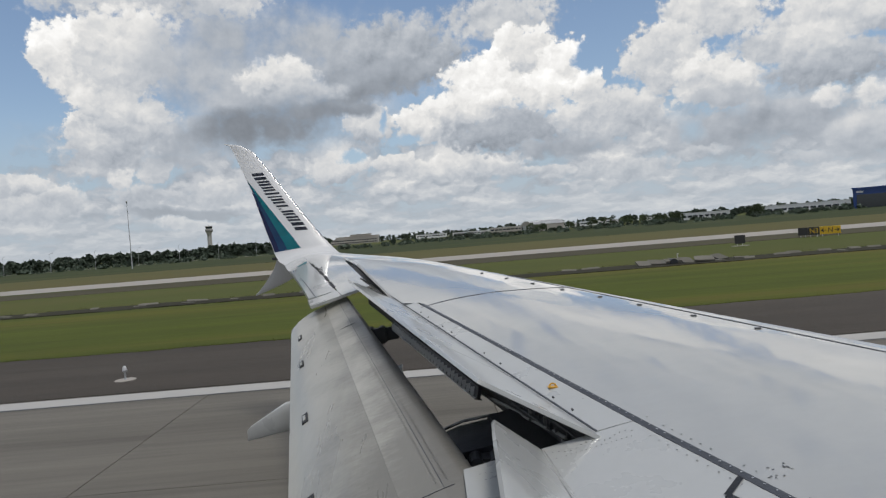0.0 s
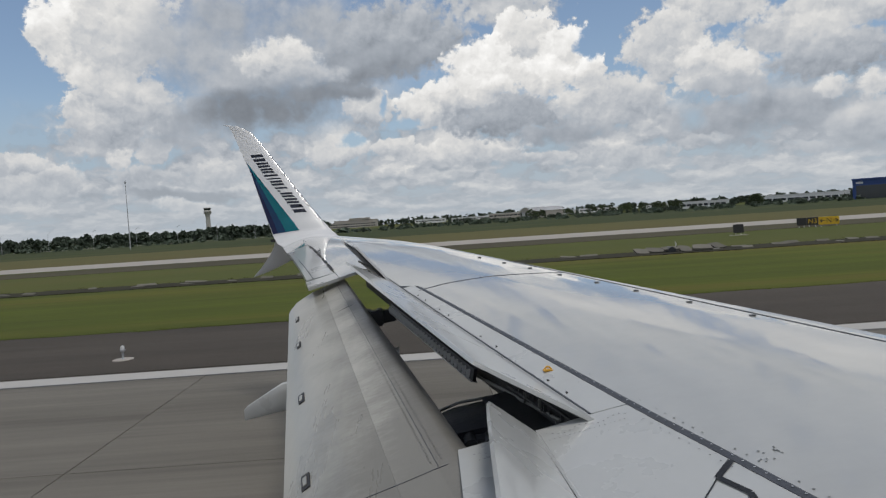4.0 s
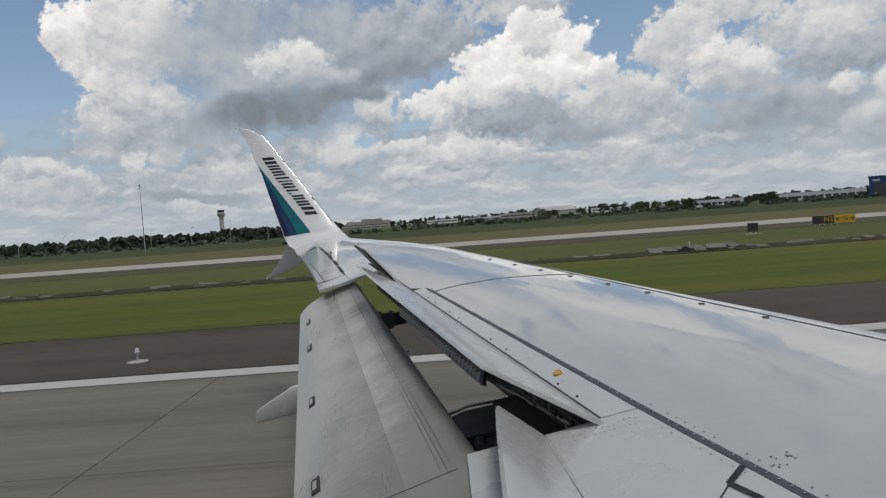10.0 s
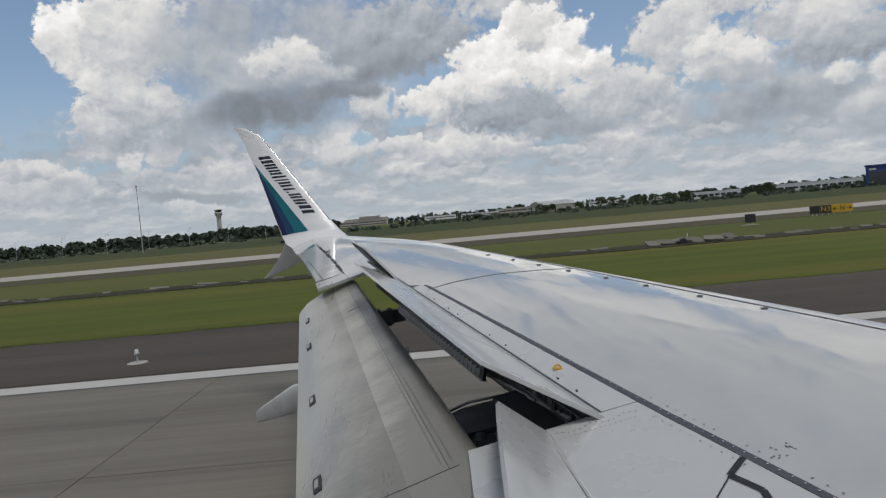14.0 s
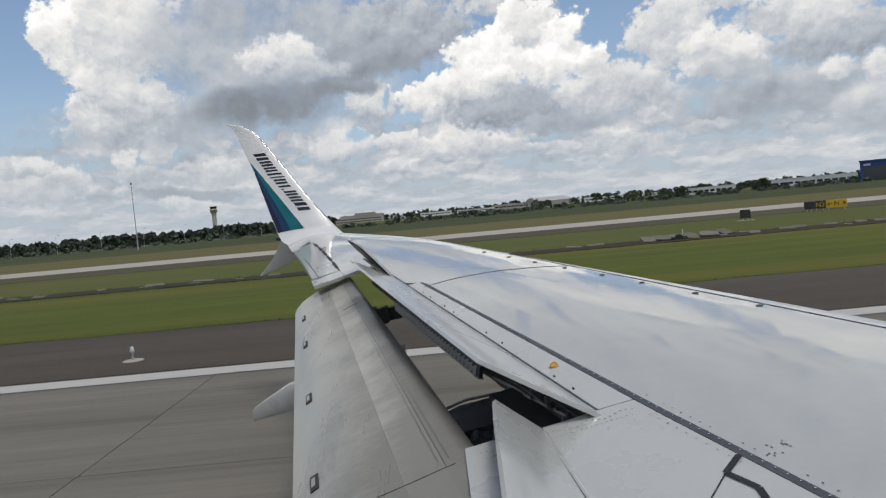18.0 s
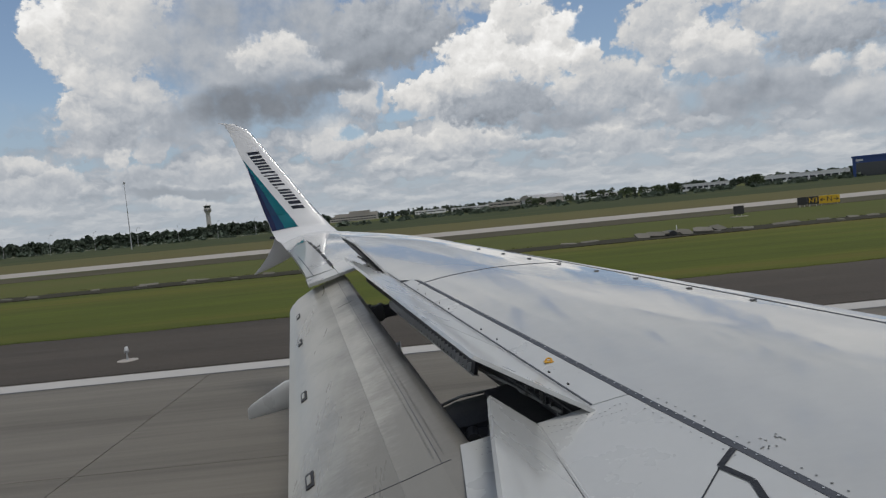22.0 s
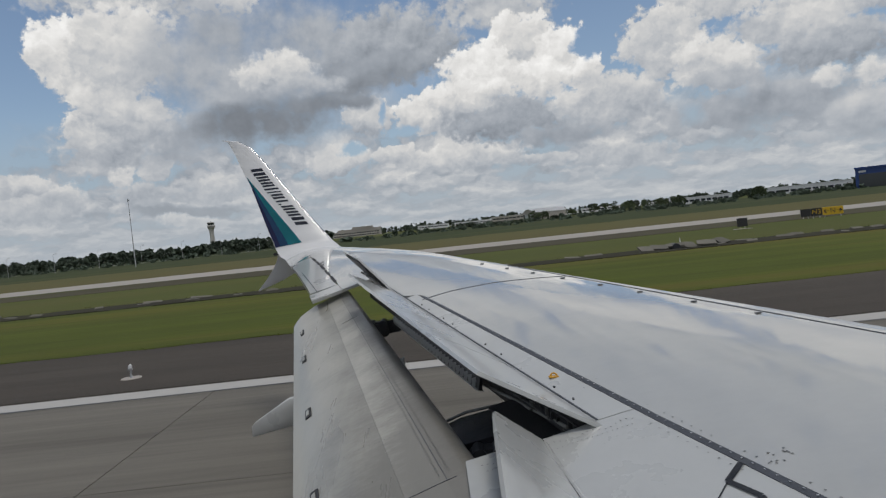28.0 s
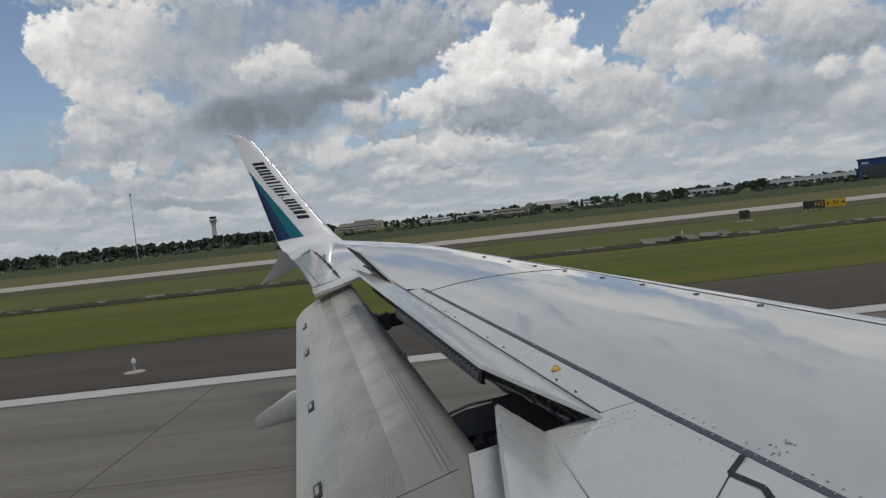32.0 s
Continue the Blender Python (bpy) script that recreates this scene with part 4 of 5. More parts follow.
for k in range(13):
    rivet(-5.105 + rng.uniform(-0.06, 0.06), 5.086 + rng.uniform(-0.06, 0.06), 0.0065)
for k in range(30):
    rivet(-5.62 - 0.9 * k / 30, 5.78, 0.005)
rivets = part("rivet_rows", bm, RIVET, wing)
bm = bmesh.new()
y = 4.3
while y < 9.5:
    rivet(seal_line(y) + 0.004, y, 0.0065, 0.009)
    y += 0.07
tagged(part("seal_fastener_rows", bm, STEEL, wing), kind="stuff")
tagged(rivets, kind="stuff")
bm = bmesh.new()
spots = [(u, 6.0 + 5.5 * k / 130) for u in (0.118, 0.176) for k in range(131)]
spots += [(0.19 + 0.034 * k, y + 0.004 * k) for y in (6.75, 7.5, 8.3, 9.1, 9.9, 10.8) for k in range(18)]
for u, y in spots:
    c, r = on_flap(u, y, 0.004), 0.007 if u < 0.18 else 0.0055
    slope = (on_flap(u + 0.01, y).z - on_flap(u - 0.01, y).z) / (on_flap(u + 0.01, y).x - on_flap(u - 0.01, y).x)
    bm.faces.new([bm.verts.new(c + Vector((r * math.cos(math.pi * i / 3), r * math.sin(math.pi * i / 3), slope * r * math.cos(math.pi * i / 3)))) for i in range(6)])
tagged(part("flap_rivet_rows", bm, RIVET, wing), kind="stuff")

# ---------------------------------------------------------------- fuselage wall with the window that one looks out of
FZ, FR = 3.40, 1.88
bm = bmesh.new()
xs = [-14, -11, -8.5, -6.86, -6.54, -4.5, -2, 1, 4]
zs = [radians(a) for a in list(range(-90, 0, 15)) + [0, 11.0, 23.5, 35, 50, 65, 80, 90] + list(range(105, 270, 15))]
grid = [[bm.verts.new((x, FR * math.cos(a) - 0.03, FZ + FR * math.sin(a))) for a in zs] for x in xs]
for i in range(len(xs) - 1):
    for j in range(len(zs)):
        if xs[i] == -6.86 and j < len(zs) - 1 and abs(math.degrees(zs[j]) - 11.0) < 0.1:
            continue
        k = (j + 1) % len(zs)
        bm.faces.new((grid[i][j], grid[i + 1][j], grid[i + 1][k], grid[i][k]))
bm.faces.new(grid[0])
bm.faces.new(grid[-1])
tagged(part("fuselage_wall", bm, FUSELAGE, None, "plain white fuselage wall with one window opening"), category="wall", kind="structure")

# ---------------------------------------------------------------- ground
def flat_strip(name, y0, y1, z, material, label, category, x0=-2600, x1=2600, depth=0.25, n=26, ragged=0.0):
    bm = bmesh.new()
    loop = [[bm.verts.new((x0 + (x1 - x0) * i / n, y + (ragged * noise.fractal(Vector((i * 0.31, y, 1.0)), 0.8, 2.0, 4) if ragged else 0.0), zz)) for i in range(n + 1)] for y, zz in ((y0, z - depth), (y0, z), (y1, z), (y1, z - depth))]
    for a, b in zip(loop, loop[1:]):
        for i in range(n):
            bm.faces.new((a[i], a[i + 1], b[i + 1], b[i]))
    return tagged(part(name, bm, material, None, label), category=category, kind="structure")


bm = bmesh.new()
bmesh.ops.create_grid(bm, x_segments=40, y_segments=40, size=4600)
for v in bm.verts:
    v.co.z = -0.01
tagged(part("ground", bm, GRASS, None, "flat mown airfield grass to the horizon"), category="ground", kind="structure")
flat_strip("shoulder", 22.4, 31.6, 0.03, ASPHALT, "dark asphalt runway shoulder", "shoulder")
flat_strip("runway_base", -23.0, 22.4, 0.02, ASPHALT, "dark joint filler under the runway slabs", "runway")
flat_strip("clipped_verge", 31.5, 56.4, 0.045, CLIPPED, "clipped green grass verge", "grass", n=8000, ragged=0.28)
flat_strip("taxiway_shoulder", 90.0, 107.0, 0.02, WORN, "worn brown shoulder with patchy grass", "shoulder")
flat_strip("taxiway", 107.0, 127.0, 0.03, PALE, "pale concrete parallel taxiway", "taxiway")
flat_strip("dry_verge", 127.0, 205.0, 0.012, DRY, "dry tan mown grass", "grass", n=2000, ragged=2.5)
flat_strip("meadow", 205.0, 700.0, 0.01, MARSH, "dark rough green meadow", "meadow")
flat_strip("ditch_bed", 57.0, 61.6, 0.05, MUD, "wet dark ditch soil", "ditch", n=4000, ragged=0.7)

runway = tagged(new("runway"), "worn grey concrete runway slabs with dark joints", "runway", kind="structure")
S = 7.62
slab = box((0.007, 0.007, -0.1), (S - 0.007, S - 0.007, 0.05), bevel=0.005)
me = bpy.data.meshes.new("slab")
slab.to_mesh(me)
slab.free()
me.materials.append(CONCRETE)
for j in range(4):
    for i in range(-9, 9):
        ob = new("slab", me)
        ob.parent = runway
        ob.location = (i * S + 2.1, 21.1 - (j + 1) * S, 0)
flat_strip("edge_border", 20.98, 21.09, 0.054, SIGN_BLACK, "thin black border of the runway edge line", "marking", depth=0.05)
flat_strip("edge_line", 21.1, 22.05, 0.055, LINE, "worn white runway edge line", "marking", depth=0.05)

# ---------------------------------------------------------------- ditch with broken flume slabs
rng = random.Random(11)
ditch = tagged(new("ditch_flume"), "broken pale concrete flume slabs along a wet ditch", "ditch", kind="structure")


def flume_slab(x, y, z, length, w, lean, turn):
    m = pose(x, y, z, lean, rng.uniform(-4, 4), turn)
    bm = bmesh.new()
    k = [(-0.5 + rng.uniform(-.06, .06), -0.5), (0.1, -0.52 + rng.uniform(-.08, .08)), (0.5, -0.48), (0.47 + rng.uniform(-.1, .05), 0.4), (-0.1, 0.5 + rng.uniform(-.12, .04)), (-0.52, 0.42)]
    up = [bm.verts.new(m @ Vector((a * length, c * w, 0.05))) for a, c in k]
    dn = [bm.verts.new(m @ Vector((a * length, c * w, -0.08))) for a, c in k]
    bm.faces.new(up)
    bm.faces.new(dn[::-1])
    for i in range(6):
        bm.faces.new((up[i], up[(i + 1) % 6], dn[(i + 1) % 6], dn[i]))
    part("flume_slab", bm, FLUME, ditch)


# far bank lined with leaning slabs, some missing, some run together
x = -70.0
while x < 75:
    length = rng.uniform(0.7, 2.0)
    if rng.random() < 0.7:
        flume_slab(x + length / 2, 60.6 + rng.uniform(-0.4, 0.4), 0.08, length, rng.uniform(0.35, 0.6), rng.uniform(12, 30), rng.uniform(-14, 14))
    if rng.random() < 0.4:
        flume_slab(x + length / 2, 58.6 + rng.uniform(-0.5, 0.5), 0.08, length * 0.6, rng.uniform(0.3, 0.7), rng.uniform(2, 10), rng.uniform(-25, 25))
    x += length + rng.choice((0.05, 0.4, 1.4, 2.2, 3.2))
# broken headwall heap round a pipe mouth
for dx in (-2.4, -1.2, 0.1, 1.3, 2.7, 4.2):
    flume_slab(13.5 + dx, 59.6 + rng.uniform(-0.6, 0.6), 0.2 + rng.uniform(0, 0.15), rng.uniform(1.0, 1.6), rng.uniform(0.7, 1.2), rng.uniform(14, 30), rng.uniform(-30, 30))
part("pipe_mouth", tube((((13.6, 58.9, 0.16), 0.33), ((13.6, 60.2, 0.16), 0.33)), 14), RECESS_SHADE, ditch, "dark round drain pipe mouth")
stake = thing("marker_stake", "short white marker stake beside the ditch", "stake")
part("post", tube(((( 15.0, 61.9, -0.1), 0.045), ((15.0, 61.9, 0.7), 0.045), ((15.0, 61.9, 0.74), 0.02)), 8), WHITE, stake)
part("collar", tube((((15.0, 61.9, 0.0), 0.09), ((15.0, 61.9, 0.12), 0.08)), 8), FLUME, stake)


# ---------------------------------------------------------------- runway light and signs
def edge_light(x, y):
    lamp = thing("runway_edge_light", "small elevated runway edge light on a pale concrete pad", "runway light", at=(x, y, 0))
    part("pad", tube((((0, 0, 0.0), 0.34), ((0, 0, 0.045), 0.33), ((0, 0, 0.055), 0.30)), 20), PALE, lamp, "pale round concrete pad")
    part("stem", tube((((0, 0, 0.05), 0.05), ((0, 0, 0.1), 0.035), ((0, 0, 0.3), 0.03)), 10), GALV, lamp, "grey steel stem")
    head = part("head", tube((((0, 0, 0.3), 0.07), ((0, 0, 0.36), 0.09), ((0, 0, 0.38), 0.06)), 12), GALV, lamp)
    part("lens", tube((((0, 0, 0.38), 0.065), ((0, 0, 0.45), 0.06), ((0, 0, 0.5), 0.03)), 12), WHITE, head, "frosted white lens")
    return lamp


edge_light(-17.0, 24.6)


def letters(name, text, size, m, material, parent):
    """A word in the built-in font as a thin mesh."""
    curve = bpy.data.curves.new(name, "FONT")
    curve.body, curve.size, curve.extrude = text, size, 0.008
    curve.align_x, curve.align_y = "CENTER", "CENTER"
    tmp = new(name, curve)
    me = bpy.data.meshes.new_from_object(tmp.evaluated_get(bpy.context.evaluated_depsgraph_get()))
    bpy.data.objects.remove(tmp)
    me.materials.append(material)
    ob = new(name, me)
    ob.parent, ob.matrix_basis = parent, m
    return ob


def sign_panel(parent, x0, x1, material):
    p = part("panel", box((x0 + 0.02, -0.12, 0.28), (x1 - 0.02, 0.12, 1.26), bevel=0.025), material, parent)
    for x in (x0 + 0.3, x1 - 0.3):
        part("leg", tube((((x, 0, 0.0), 0.04), ((x, 0, 0.3), 0.04)), 8), GALV, p)
    return p


sign = thing("taxiway_sign", "black and yellow taxiway sign with letters and arrows on the grass", "sign", at=(43.0, 88.5, 0))
sign.rotation_euler = (0, 0, radians(-18))
sign_panel(sign, -2.5, -1.35, SIGN_BLACK)
mid_panel = sign_panel(sign, -1.35, 0.0, SIGN_BLACK)
way_panel = sign_panel(sign, 0.0, 2.4, SIGN_YELLOW)
upright = pose(0, 0, 0, 90, 0, 0)
letters("lettering", "N3", 0.85, pose(-0.67, -0.13, 0.77) @ upright, SIGN_YELLOW, mid_panel)
letters("lettering", "N", 0.85, pose(1.2, -0.13, 0.77) @ upright, SIGN_BLACK, way_panel)
for s in (-1, 1):
    bm = add_box(bmesh.new(), (1.2 + s * 0.72 - 0.25, -0.135, 0.73), (1.2 + s * 0.72 + 0.25, -0.125, 0.81))
    for q in (-1, 1):
        add_box(bm, (-0.02, -0.135, -0.045), (0.34, -0.125, 0.045), Matrix.Translation((1.2 + s * 1.02, 0, 0.77)) @ Matrix.Rotation(radians(38 * q) + (math.pi if s > 0 else 0), 4, "Y"))
    part("arrow", bm, SIGN_BLACK, way_panel, "black arrow")
back_sign = thing("dark_sign", "dark back of an airfield sign standing in the grass", "sign", at=(29.1, 80.6, 0))
sign_panel(back_sign, -0.6, 0.6, SIGN_BLACK)
part("footing", box((-0.95, -0.35, -0.05), (0.95, 0.35, 0.06), bevel=0.02), PALE, back_sign, "pale concrete footing")


# ---------------------------------------------------------------- trees
def tree_geometry(rng, x, y, h, w, verts, faces, clumps, base=0.0, leaf=0.16, low=0.42):
    """Adds clumps of leaf sprays of one crown to the lists."""
    lumps = [(rng.uniform(-0.45, 0.45) * w, rng.uniform(-0.45, 0.45) * w, base + h * rng.uniform(low, 0.82), rng.uniform(0.24, 0.44) * w) for _ in range(6)]
    lumps.append((0, 0, base + h * 0.85, 0.3 * w))
    for _ in range(clumps):
        lx, ly, lz, lr = rng.choice(lumps)
        a, e, r = rng.uniform(0, 6.283), rng.uniform(-0.9, 1.5), lr * rng.uniform(0.55, 1.05)
        c = (x + lx + r * math.cos(a) * math.cos(e), y + ly + r * math.sin(a) * math.cos(e), lz + 0.8 * r * math.sin(e))
        s = leaf * w * rng.uniform(0.5, 1.2)
        for _ in range(2):
            k = len(verts)
            u = Vector((rng.gauss(0, 1), rng.gauss(0, 1), rng.gauss(0, 0.6))).normalized() * s
            v = u.cross(Vector((rng.gauss(0, 1), rng.gauss(0, 1), rng.gauss(0, 1)))).normalized() * s * 0.8
            cc = Vector(c)
            verts += [cc - u, cc - v * 0.7, cc + u, cc + v]
            faces.append((k, k + 1, k + 2, k + 3))


def trunk_into(verts, faces, x, y, h, r, rng):
    """A tapered trunk with three limbs."""
    bits = [((x, y, -0.3), (x + rng.uniform(-.4, .4), y, h * 0.72), r, r * 0.35)]
    for _ in range(3):
        z = h * rng.uniform(0.35, 0.55)
        a = rng.uniform(0, 6.283)
        bits.append(((x, y, z), (x + h * 0.2 * math.cos(a), y + h * 0.2 * math.sin(a), z + h * 0.22), r * 0.45, r * 0.15))
    for p, q, r0, r1 in bits:
        k = len(verts)
        for c, rr in ((p, r0), (q, r1)):
            for i in range(5):
                verts.append(Vector((c[0] + rr * math.cos(i * 1.2566), c[1] + rr * math.sin(i * 1.2566), c[2])))
        for i in range(5):
            faces.append((k + i, k + (i + 1) % 5, k + 5 + (i + 1) % 5, k + 5 + i))


def from_lists(name, verts, faces, material, parent=None, label=""):
    me = bpy.data.meshes.new(name)
    me.from_pydata([tuple(v) for v in verts], [], faces)
    me.materials.append(material)
    ob = new(name, me)
    if parent is not None:
        ob.parent = parent
    return tagged(ob, label)


def woods(name, label, seed, count, xs, ys, hs, clumps, wide=1.0):
    rng = random.Random(seed)
    v, f, tv, tf = [], [], [], []
    for k in range(count):
        x = xs[0] + (xs[1] - xs[0]) * (k + rng.random()) / count
        y = rng.uniform(*ys)
        h = rng.uniform(*hs) * (0.85 + 0.3 * noise.noise(Vector((x * 0.02, 3.0, seed))))
        tree_geometry(rng, x, y, h, h * wide * rng.uniform(0.6, 0.95), v, f, clumps, leaf=0.26, low=0.12)
        trunk_into(tv, tf, x, y, h, h * 0.018, rng)
    root = thing(name, label, "woods", kind="stuff")
    from_lists("crowns", v, f, LEAF_HAZED, root)
    from_lists("trunks", tv, tf, BARK, root)


woods("pine_woods", "dark green pine woods along the far side of the airfield", 1, 520, (-980, -95), (560, 625), (7.5, 11.5), 100)
woods("far_woods", "dark distant tree belt behind the buildings", 2, 300, (-330, 1500), (1560, 1640), (12, 19), 50)
woods("east_woods", "dark distant tree belt beyond the meadow", 3, 220, (330, 1200), (940, 1020), (7, 12), 60)
woods("near_scrub", "low green scrub at the edge of the meadow", 4, 460, (-420, 760), (395, 500), (0.8, 2.6), 26, 3.2)
woods("roadside_scrub", "low dark scrub and bushes before the buildings", 5, 190, (-40, 520), (540, 620), (1.4, 3.4), 44, 1.9)


def single_tree(x, y, h, w, seed, label):
    rng = random.Random(seed)
    t = thing("tree", label, "tree", "trees beyond the meadow", at=(x, y, 0))
    v, f, tv, tf = [], [], [], []
    tree_geometry(rng, 0, 0, h, w, v, f, 460, leaf=0.075, low=0.3)
    trunk_into(tv, tf, 0, 0, h, h * 0.022, rng)
    from_lists("crown", v, f, LEAF_NEAR, t)
    from_lists("trunk", tv, tf, BARK, t)


for k, (x, y, h, w) in enumerate(((98, 690, 8, 10), (106, 680, 7, 9), (136, 690, 6.5, 9), (148, 640, 9.5, 8), (156, 630, 9, 6), (165, 635, 10, 7), (174, 628, 7.5, 10),
                                  (186, 615, 8.5, 7), (199, 612, 7, 11), (212, 602, 8, 10), (262, 560, 7.5, 10), (292, 620, 8, 12))):
    single_tree(x, y, h, w, 40 + k, "dark green spreading tree beside the hangars" if w > 9 else "dark green upright tree beside the hangars")

# ---------------------------------------------------------------- control tower
tower = thing("control_tower", "tall pale concrete airport control tower with a dark glass cab", "tower", at=(-455, 1430, 0))


def ring8(name, rings, material, parent, label="", sides=16):
    return part(name, tube([((0, 0, z), r) for z, r in rings], sides), material, parent, label)


ring8("shaft", ((-1, 5.4), (20, 4.7), (42, 4.4), (47, 5.6)), TOWER, tower)
head = ring8("head", ((47, 5.8), (49, 7.4), (54, 7.6), (55, 6.8)), TOWER, tower, "flared concrete head with galleries")
for z in (49.6, 51.6):
    ring8("gallery", ((z, 7.9), (z + 0.35, 7.9)), GLASS, head, "dark gallery band")
cab = ring8("cab", ((55, 6.0), (59.2, 7.2)), GLASS, tower, "dark glass cab")
ring8("roof", ((59.2, 7.6), (60.0, 7.6), (60.8, 4.5)), TOWER, tower)
ring8("antenna", ((60.8, 0.3), (64.5, 0.12)), GALV, tower, "", 8)

# ---------------------------------------------------------------- buildings
def building(name, label, category, x, y, turn, tiers, wall, windows=(), roof=None):
    """tiers: x0, x1, y0, y1, z0, z1; windows: rows of x0, x1, z0, z1, count on the near side of the first tier."""
    b = thing(name, label, category, at=(x, y, 0))
    b.rotation_euler = (0, 0, radians(turn))
    walls = []
    for x0, x1, y0, y1, z0, z1 in tiers:
        walls.append(part("wall", box((x0, y0, z0), (x1, y1, z1)), wall, b))
        part("roof", box((x0 - 0.4, y0 - 0.4, z1), (x1 + 0.4, y1 + 0.4, z1 + 0.5), bevel=0.08), roof or wall, b)
    for x0, x1, z0, z1, count in windows:
        for k in range(count):
            a, c = x0 + (x1 - x0) * k / count, x0 + (x1 - x0) * (k + 0.78) / count
            part("window", box((a, tiers[0][2] - 0.12, z0), (c, tiers[0][2] - 0.01, z1)), GLASS, b, "dark window")
    return b


building("terminal", "long stepped beige terminal building far across the airfield", "terminal", -165, 1495, 0,
         ((-52, 50, 0, 40, -0.5, 11), (-42, 50, 6, 36, 11.5, 16), (-10, 34, 4, 30, 16.6, 20)), FACADE,
         ((-50, 48, 2, 4, 18), (-50, 48, 7, 9, 18)))
for x, y, wd, ht, turn in ((0, 1330, 60, 7.5, 0), (75, 1310, 70, 6.5, -4), (150, 1300, 80, 9.6, -8), (240, 1290, 64, 7, -10), (310, 1270, 70, 8, -12), (420, 1230, 80, 7, -16)):
    building("cargo_building", "low pale cargo building with a dark window band, far off", "building", x, y, turn,
             ((-wd / 2, wd / 2, 0, 25, -0.5, ht),), METALROOF if ht < 9.5 else FACADE, ((-wd / 2 + 2, wd / 2 - 2, ht * 0.45, ht * 0.7, 10),), METALROOF)


def barrel_hangar(x, y, turn, width, depth, eave, crown, label, wall, roof):
    h = thing("hangar", label, "hangar", at=(x, y, 0))
    h.rotation_euler = (0, 0, radians(turn))
    part("wall", box((-width / 2, 0, -0.5), (width / 2, depth, eave)), wall, h)
    arc = [(-width / 2 - 0.5 + (width + 1) * k / 12, eave + 0.03 + (crown - eave) * math.sin(math.pi * k / 12)) for k in range(13)]
    secs = [[Vector((a, yy, z)) for a, z in arc] for yy in (-0.8, depth + 0.8)]
    bm = loft(secs, closed=False)
    bmesh.ops.solidify(bm, geom=bm.faces[:], thickness=0.3)
    part("roof", bm, roof, h, "curved white metal roof")
    gable = bmesh.new()
    lo = [gable.verts.new((a, -0.15, z - 0.2)) for a, z in arc]
    hi = [gable.verts.new((a, -0.05, z - 0.2)) for a, z in arc]
    gable.faces.new(lo)
    gable.faces.new(hi[::-1])
    part("gable", gable, wall, h)
    n = 6
    for k in range(n):
        a = -width * 0.42 + width * 0.84 * k / n
        part("door_leaf", box((a + 0.1, -0.35 - 0.12 * (k % 2), 0), (a + width * 0.84 / n - 0.1, -0.2 - 0.12 * (k % 2), eave * 0.86), bevel=0.04), GALV if k % 3 else GLASS, h)
    return h


barrel_hangar(104, 772, -72, 30, 40, 7.5, 12, "white hangar with a curved metal roof", FACADE, METALROOF)
building("shed", "small pale shed among the trees", "building", 216, 655, -18, ((-5, 5, 0, 8, -0.4, 6.0),), FACADE, ((-4, 4, 2, 4, 3),), METALROOF)
building("long_shed", "long white low shed with a pale roof", "building", 252, 640, -21, ((-22, 22, 0, 14, -0.4, 6.0),), METALROOF, ((-20, 20, 2, 4, 8),), METALROOF)
building("long_shed", "long white low shed with a pale roof", "building", 356, 660, -28, ((-40, 40, 0, 16, -0.4, 7.0),), METALROOF, ((-38, 38, 2, 4, 12),), METALROOF)
# blue hangar with a pale door
bh = thing("blue_hangar", "large blue hangar with dark openings and one white door leaf", "hangar", at=(303, 436, 0))
bh.rotation_euler = (0, 0, radians(-33))
part("wall", box((-32, 0, -0.5), (45, 40, 12.5)), BLUEWALL, bh, "blue metal cladding")
part("roof", box((-32.6, -0.6, 12.53), (45.6, 40.6, 13.6), bevel=0.15), BLUEWALL, bh)
# dark panels on the wall stand for the unlit inside of open doorways
part("opening", box((-30, -0.25, 0), (-12, -0.05, 9.0)), GLASS, bh, "dark panel standing for the shade in an open doorway")
part("opening", box((1, -0.25, 0), (9, -0.05, 9.0)), GLASS, bh, "dark panel standing for the shade in an open doorway")
part("door_leaf", box((-12, -0.6, 0), (0.6, -0.1, 9.4), bevel=0.05), WHITE, bh, "white sliding door leaf")
for x in (-30, 16):
    part("name_bar", box((x, -0.15, 10.1), (x + (4 if x < 0 else 11), -0.03, 11.4)), WHITE, bh, "plain white name bar")

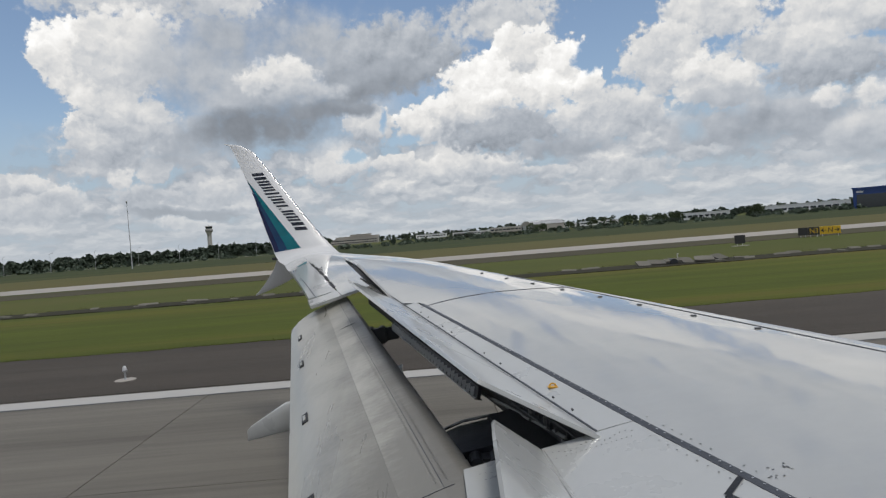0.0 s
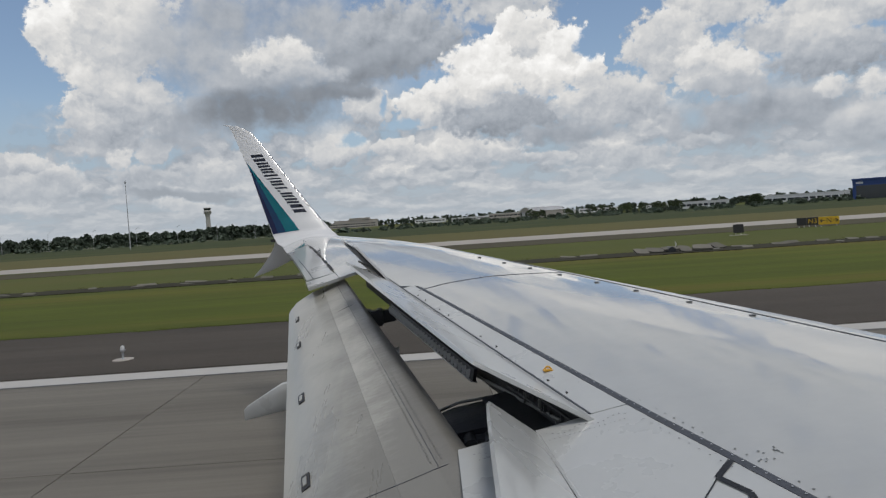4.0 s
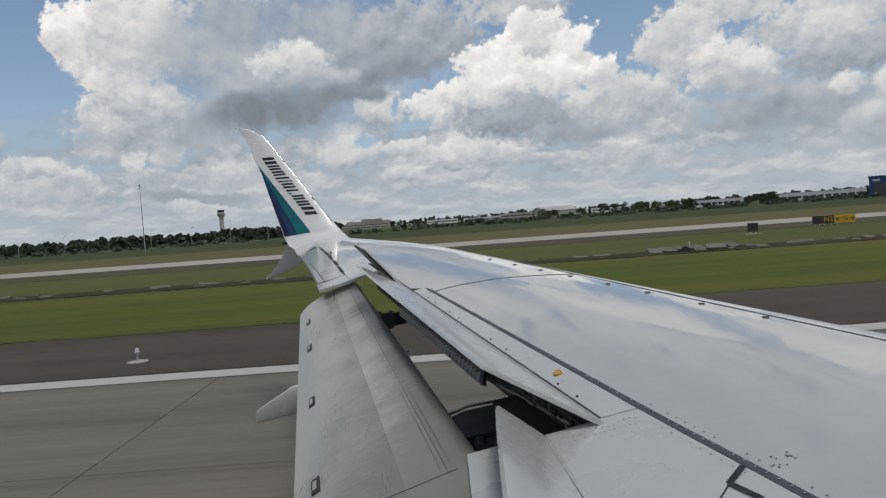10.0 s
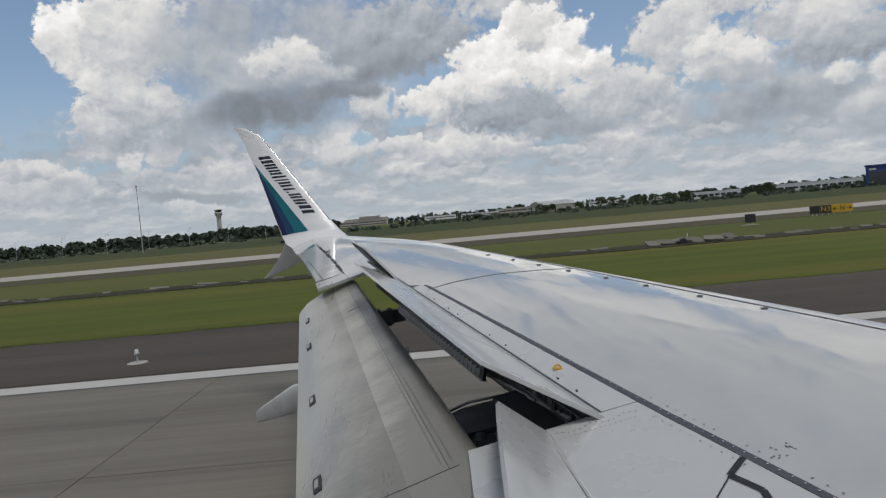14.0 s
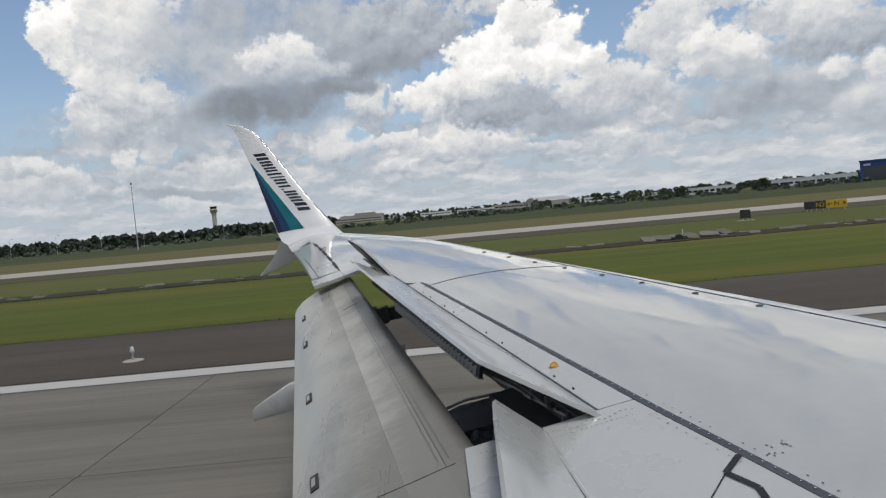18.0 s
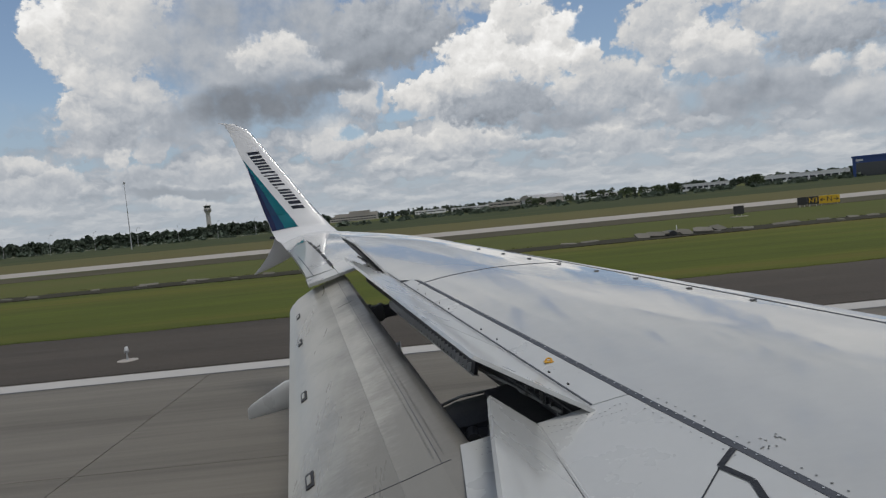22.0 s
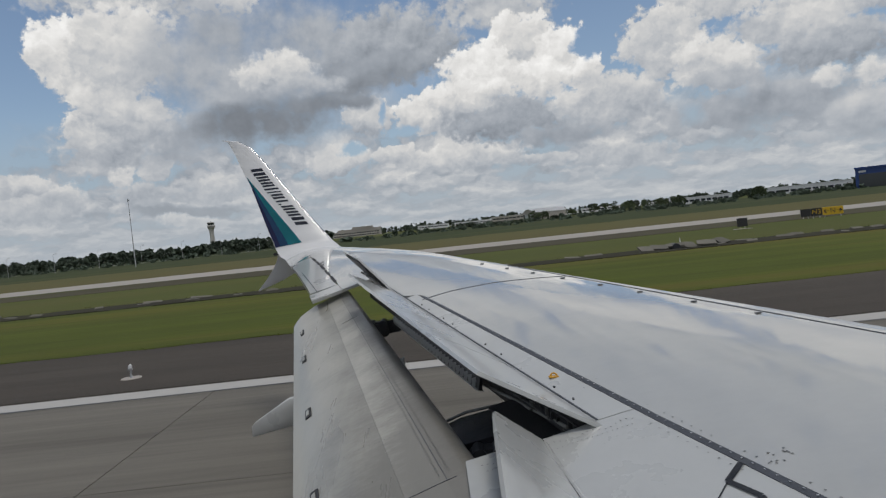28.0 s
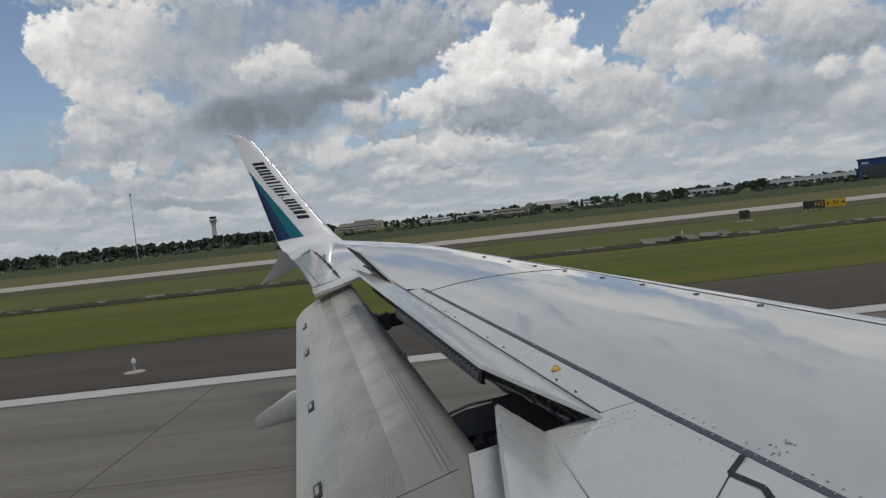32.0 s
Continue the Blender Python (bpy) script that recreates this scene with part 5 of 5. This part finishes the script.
# ---------------------------------------------------------------- poles along the far road, and a tall mast
pole = thing("light_pole", "grey steel light pole along the far road", "light pole", "light poles along the far road", at=(-241, 386, 0))
part("shaft", tube((((0, 0, -0.3), 0.11), ((0, 0, 5), 0.09), ((0, 0, 10.6), 0.06)), 8), GALV, pole)
part("arm", tube((((0, 0, 10.4), 0.07), ((0.8, -0.3, 10.9), 0.06), ((1.7, -0.6, 11.0), 0.05)), 6), GALV, pole)
part("lamp_head", box((1.5, -0.8, 10.88), (2.3, -0.45, 11.08), bevel=0.05), GALV, pole)
for k in range(1, 7):
    copy_thing(pole, Matrix.Translation((-241 + 21.0 * k, 386 + 8.6 * k, 0)))
mast = thing("tall_mast", "tall thin grey steel mast with a lamp on top", "mast", at=(-136.4, 305.2, 0))
part("shaft", tube((((0, 0, -0.3), 0.24), ((0, 0, 15), 0.17), ((0, 0, 28.5), 0.10)), 10), GALV, mast)
part("lamp", tube((((0, 0, 28.5), 0.3), ((0, 0, 29.3), 0.42), ((0, 0, 29.8), 0.2)), 10), GALV, mast)
# pale service road by the woods
flat_strip("service_road", 470, 478, 0.05, PALE, "pale service road beyond the meadow", "road", -900, -60)

# ragged grass fringe along the shoulder and round the ditch
rng = random.Random(21)
v, f = [], []
for k in range(5200):
    x = rng.uniform(-62, 95)
    if k % 3:
        y = 31.6 + rng.gauss(0, 0.16) + 0.25 * noise.noise(Vector((x * 0.25, 0, 4)))
    else:
        y = rng.choice((56.2, 62.6)) + rng.gauss(0, 0.5)
    h, w, a = rng.uniform(0.05, 0.09), rng.uniform(0.03, 0.07), rng.uniform(0, 6.283)
    c, s = w * math.cos(a), w * math.sin(a)
    i = len(v)
    v += [(x - c, y - s, 0.0), (x + c, y + s, 0.0), (x + c * 0.5 + rng.uniform(-.05, .05), y + s * 0.5 + rng.uniform(-.05, .05), h)]
    f.append((i, i + 1, i + 2))
fringe = from_lists("grass_fringe", v, f, CLIPPED, None, "ragged tufts of grass along the pavement edge")
tagged(fringe, category="grass", kind="stuff")
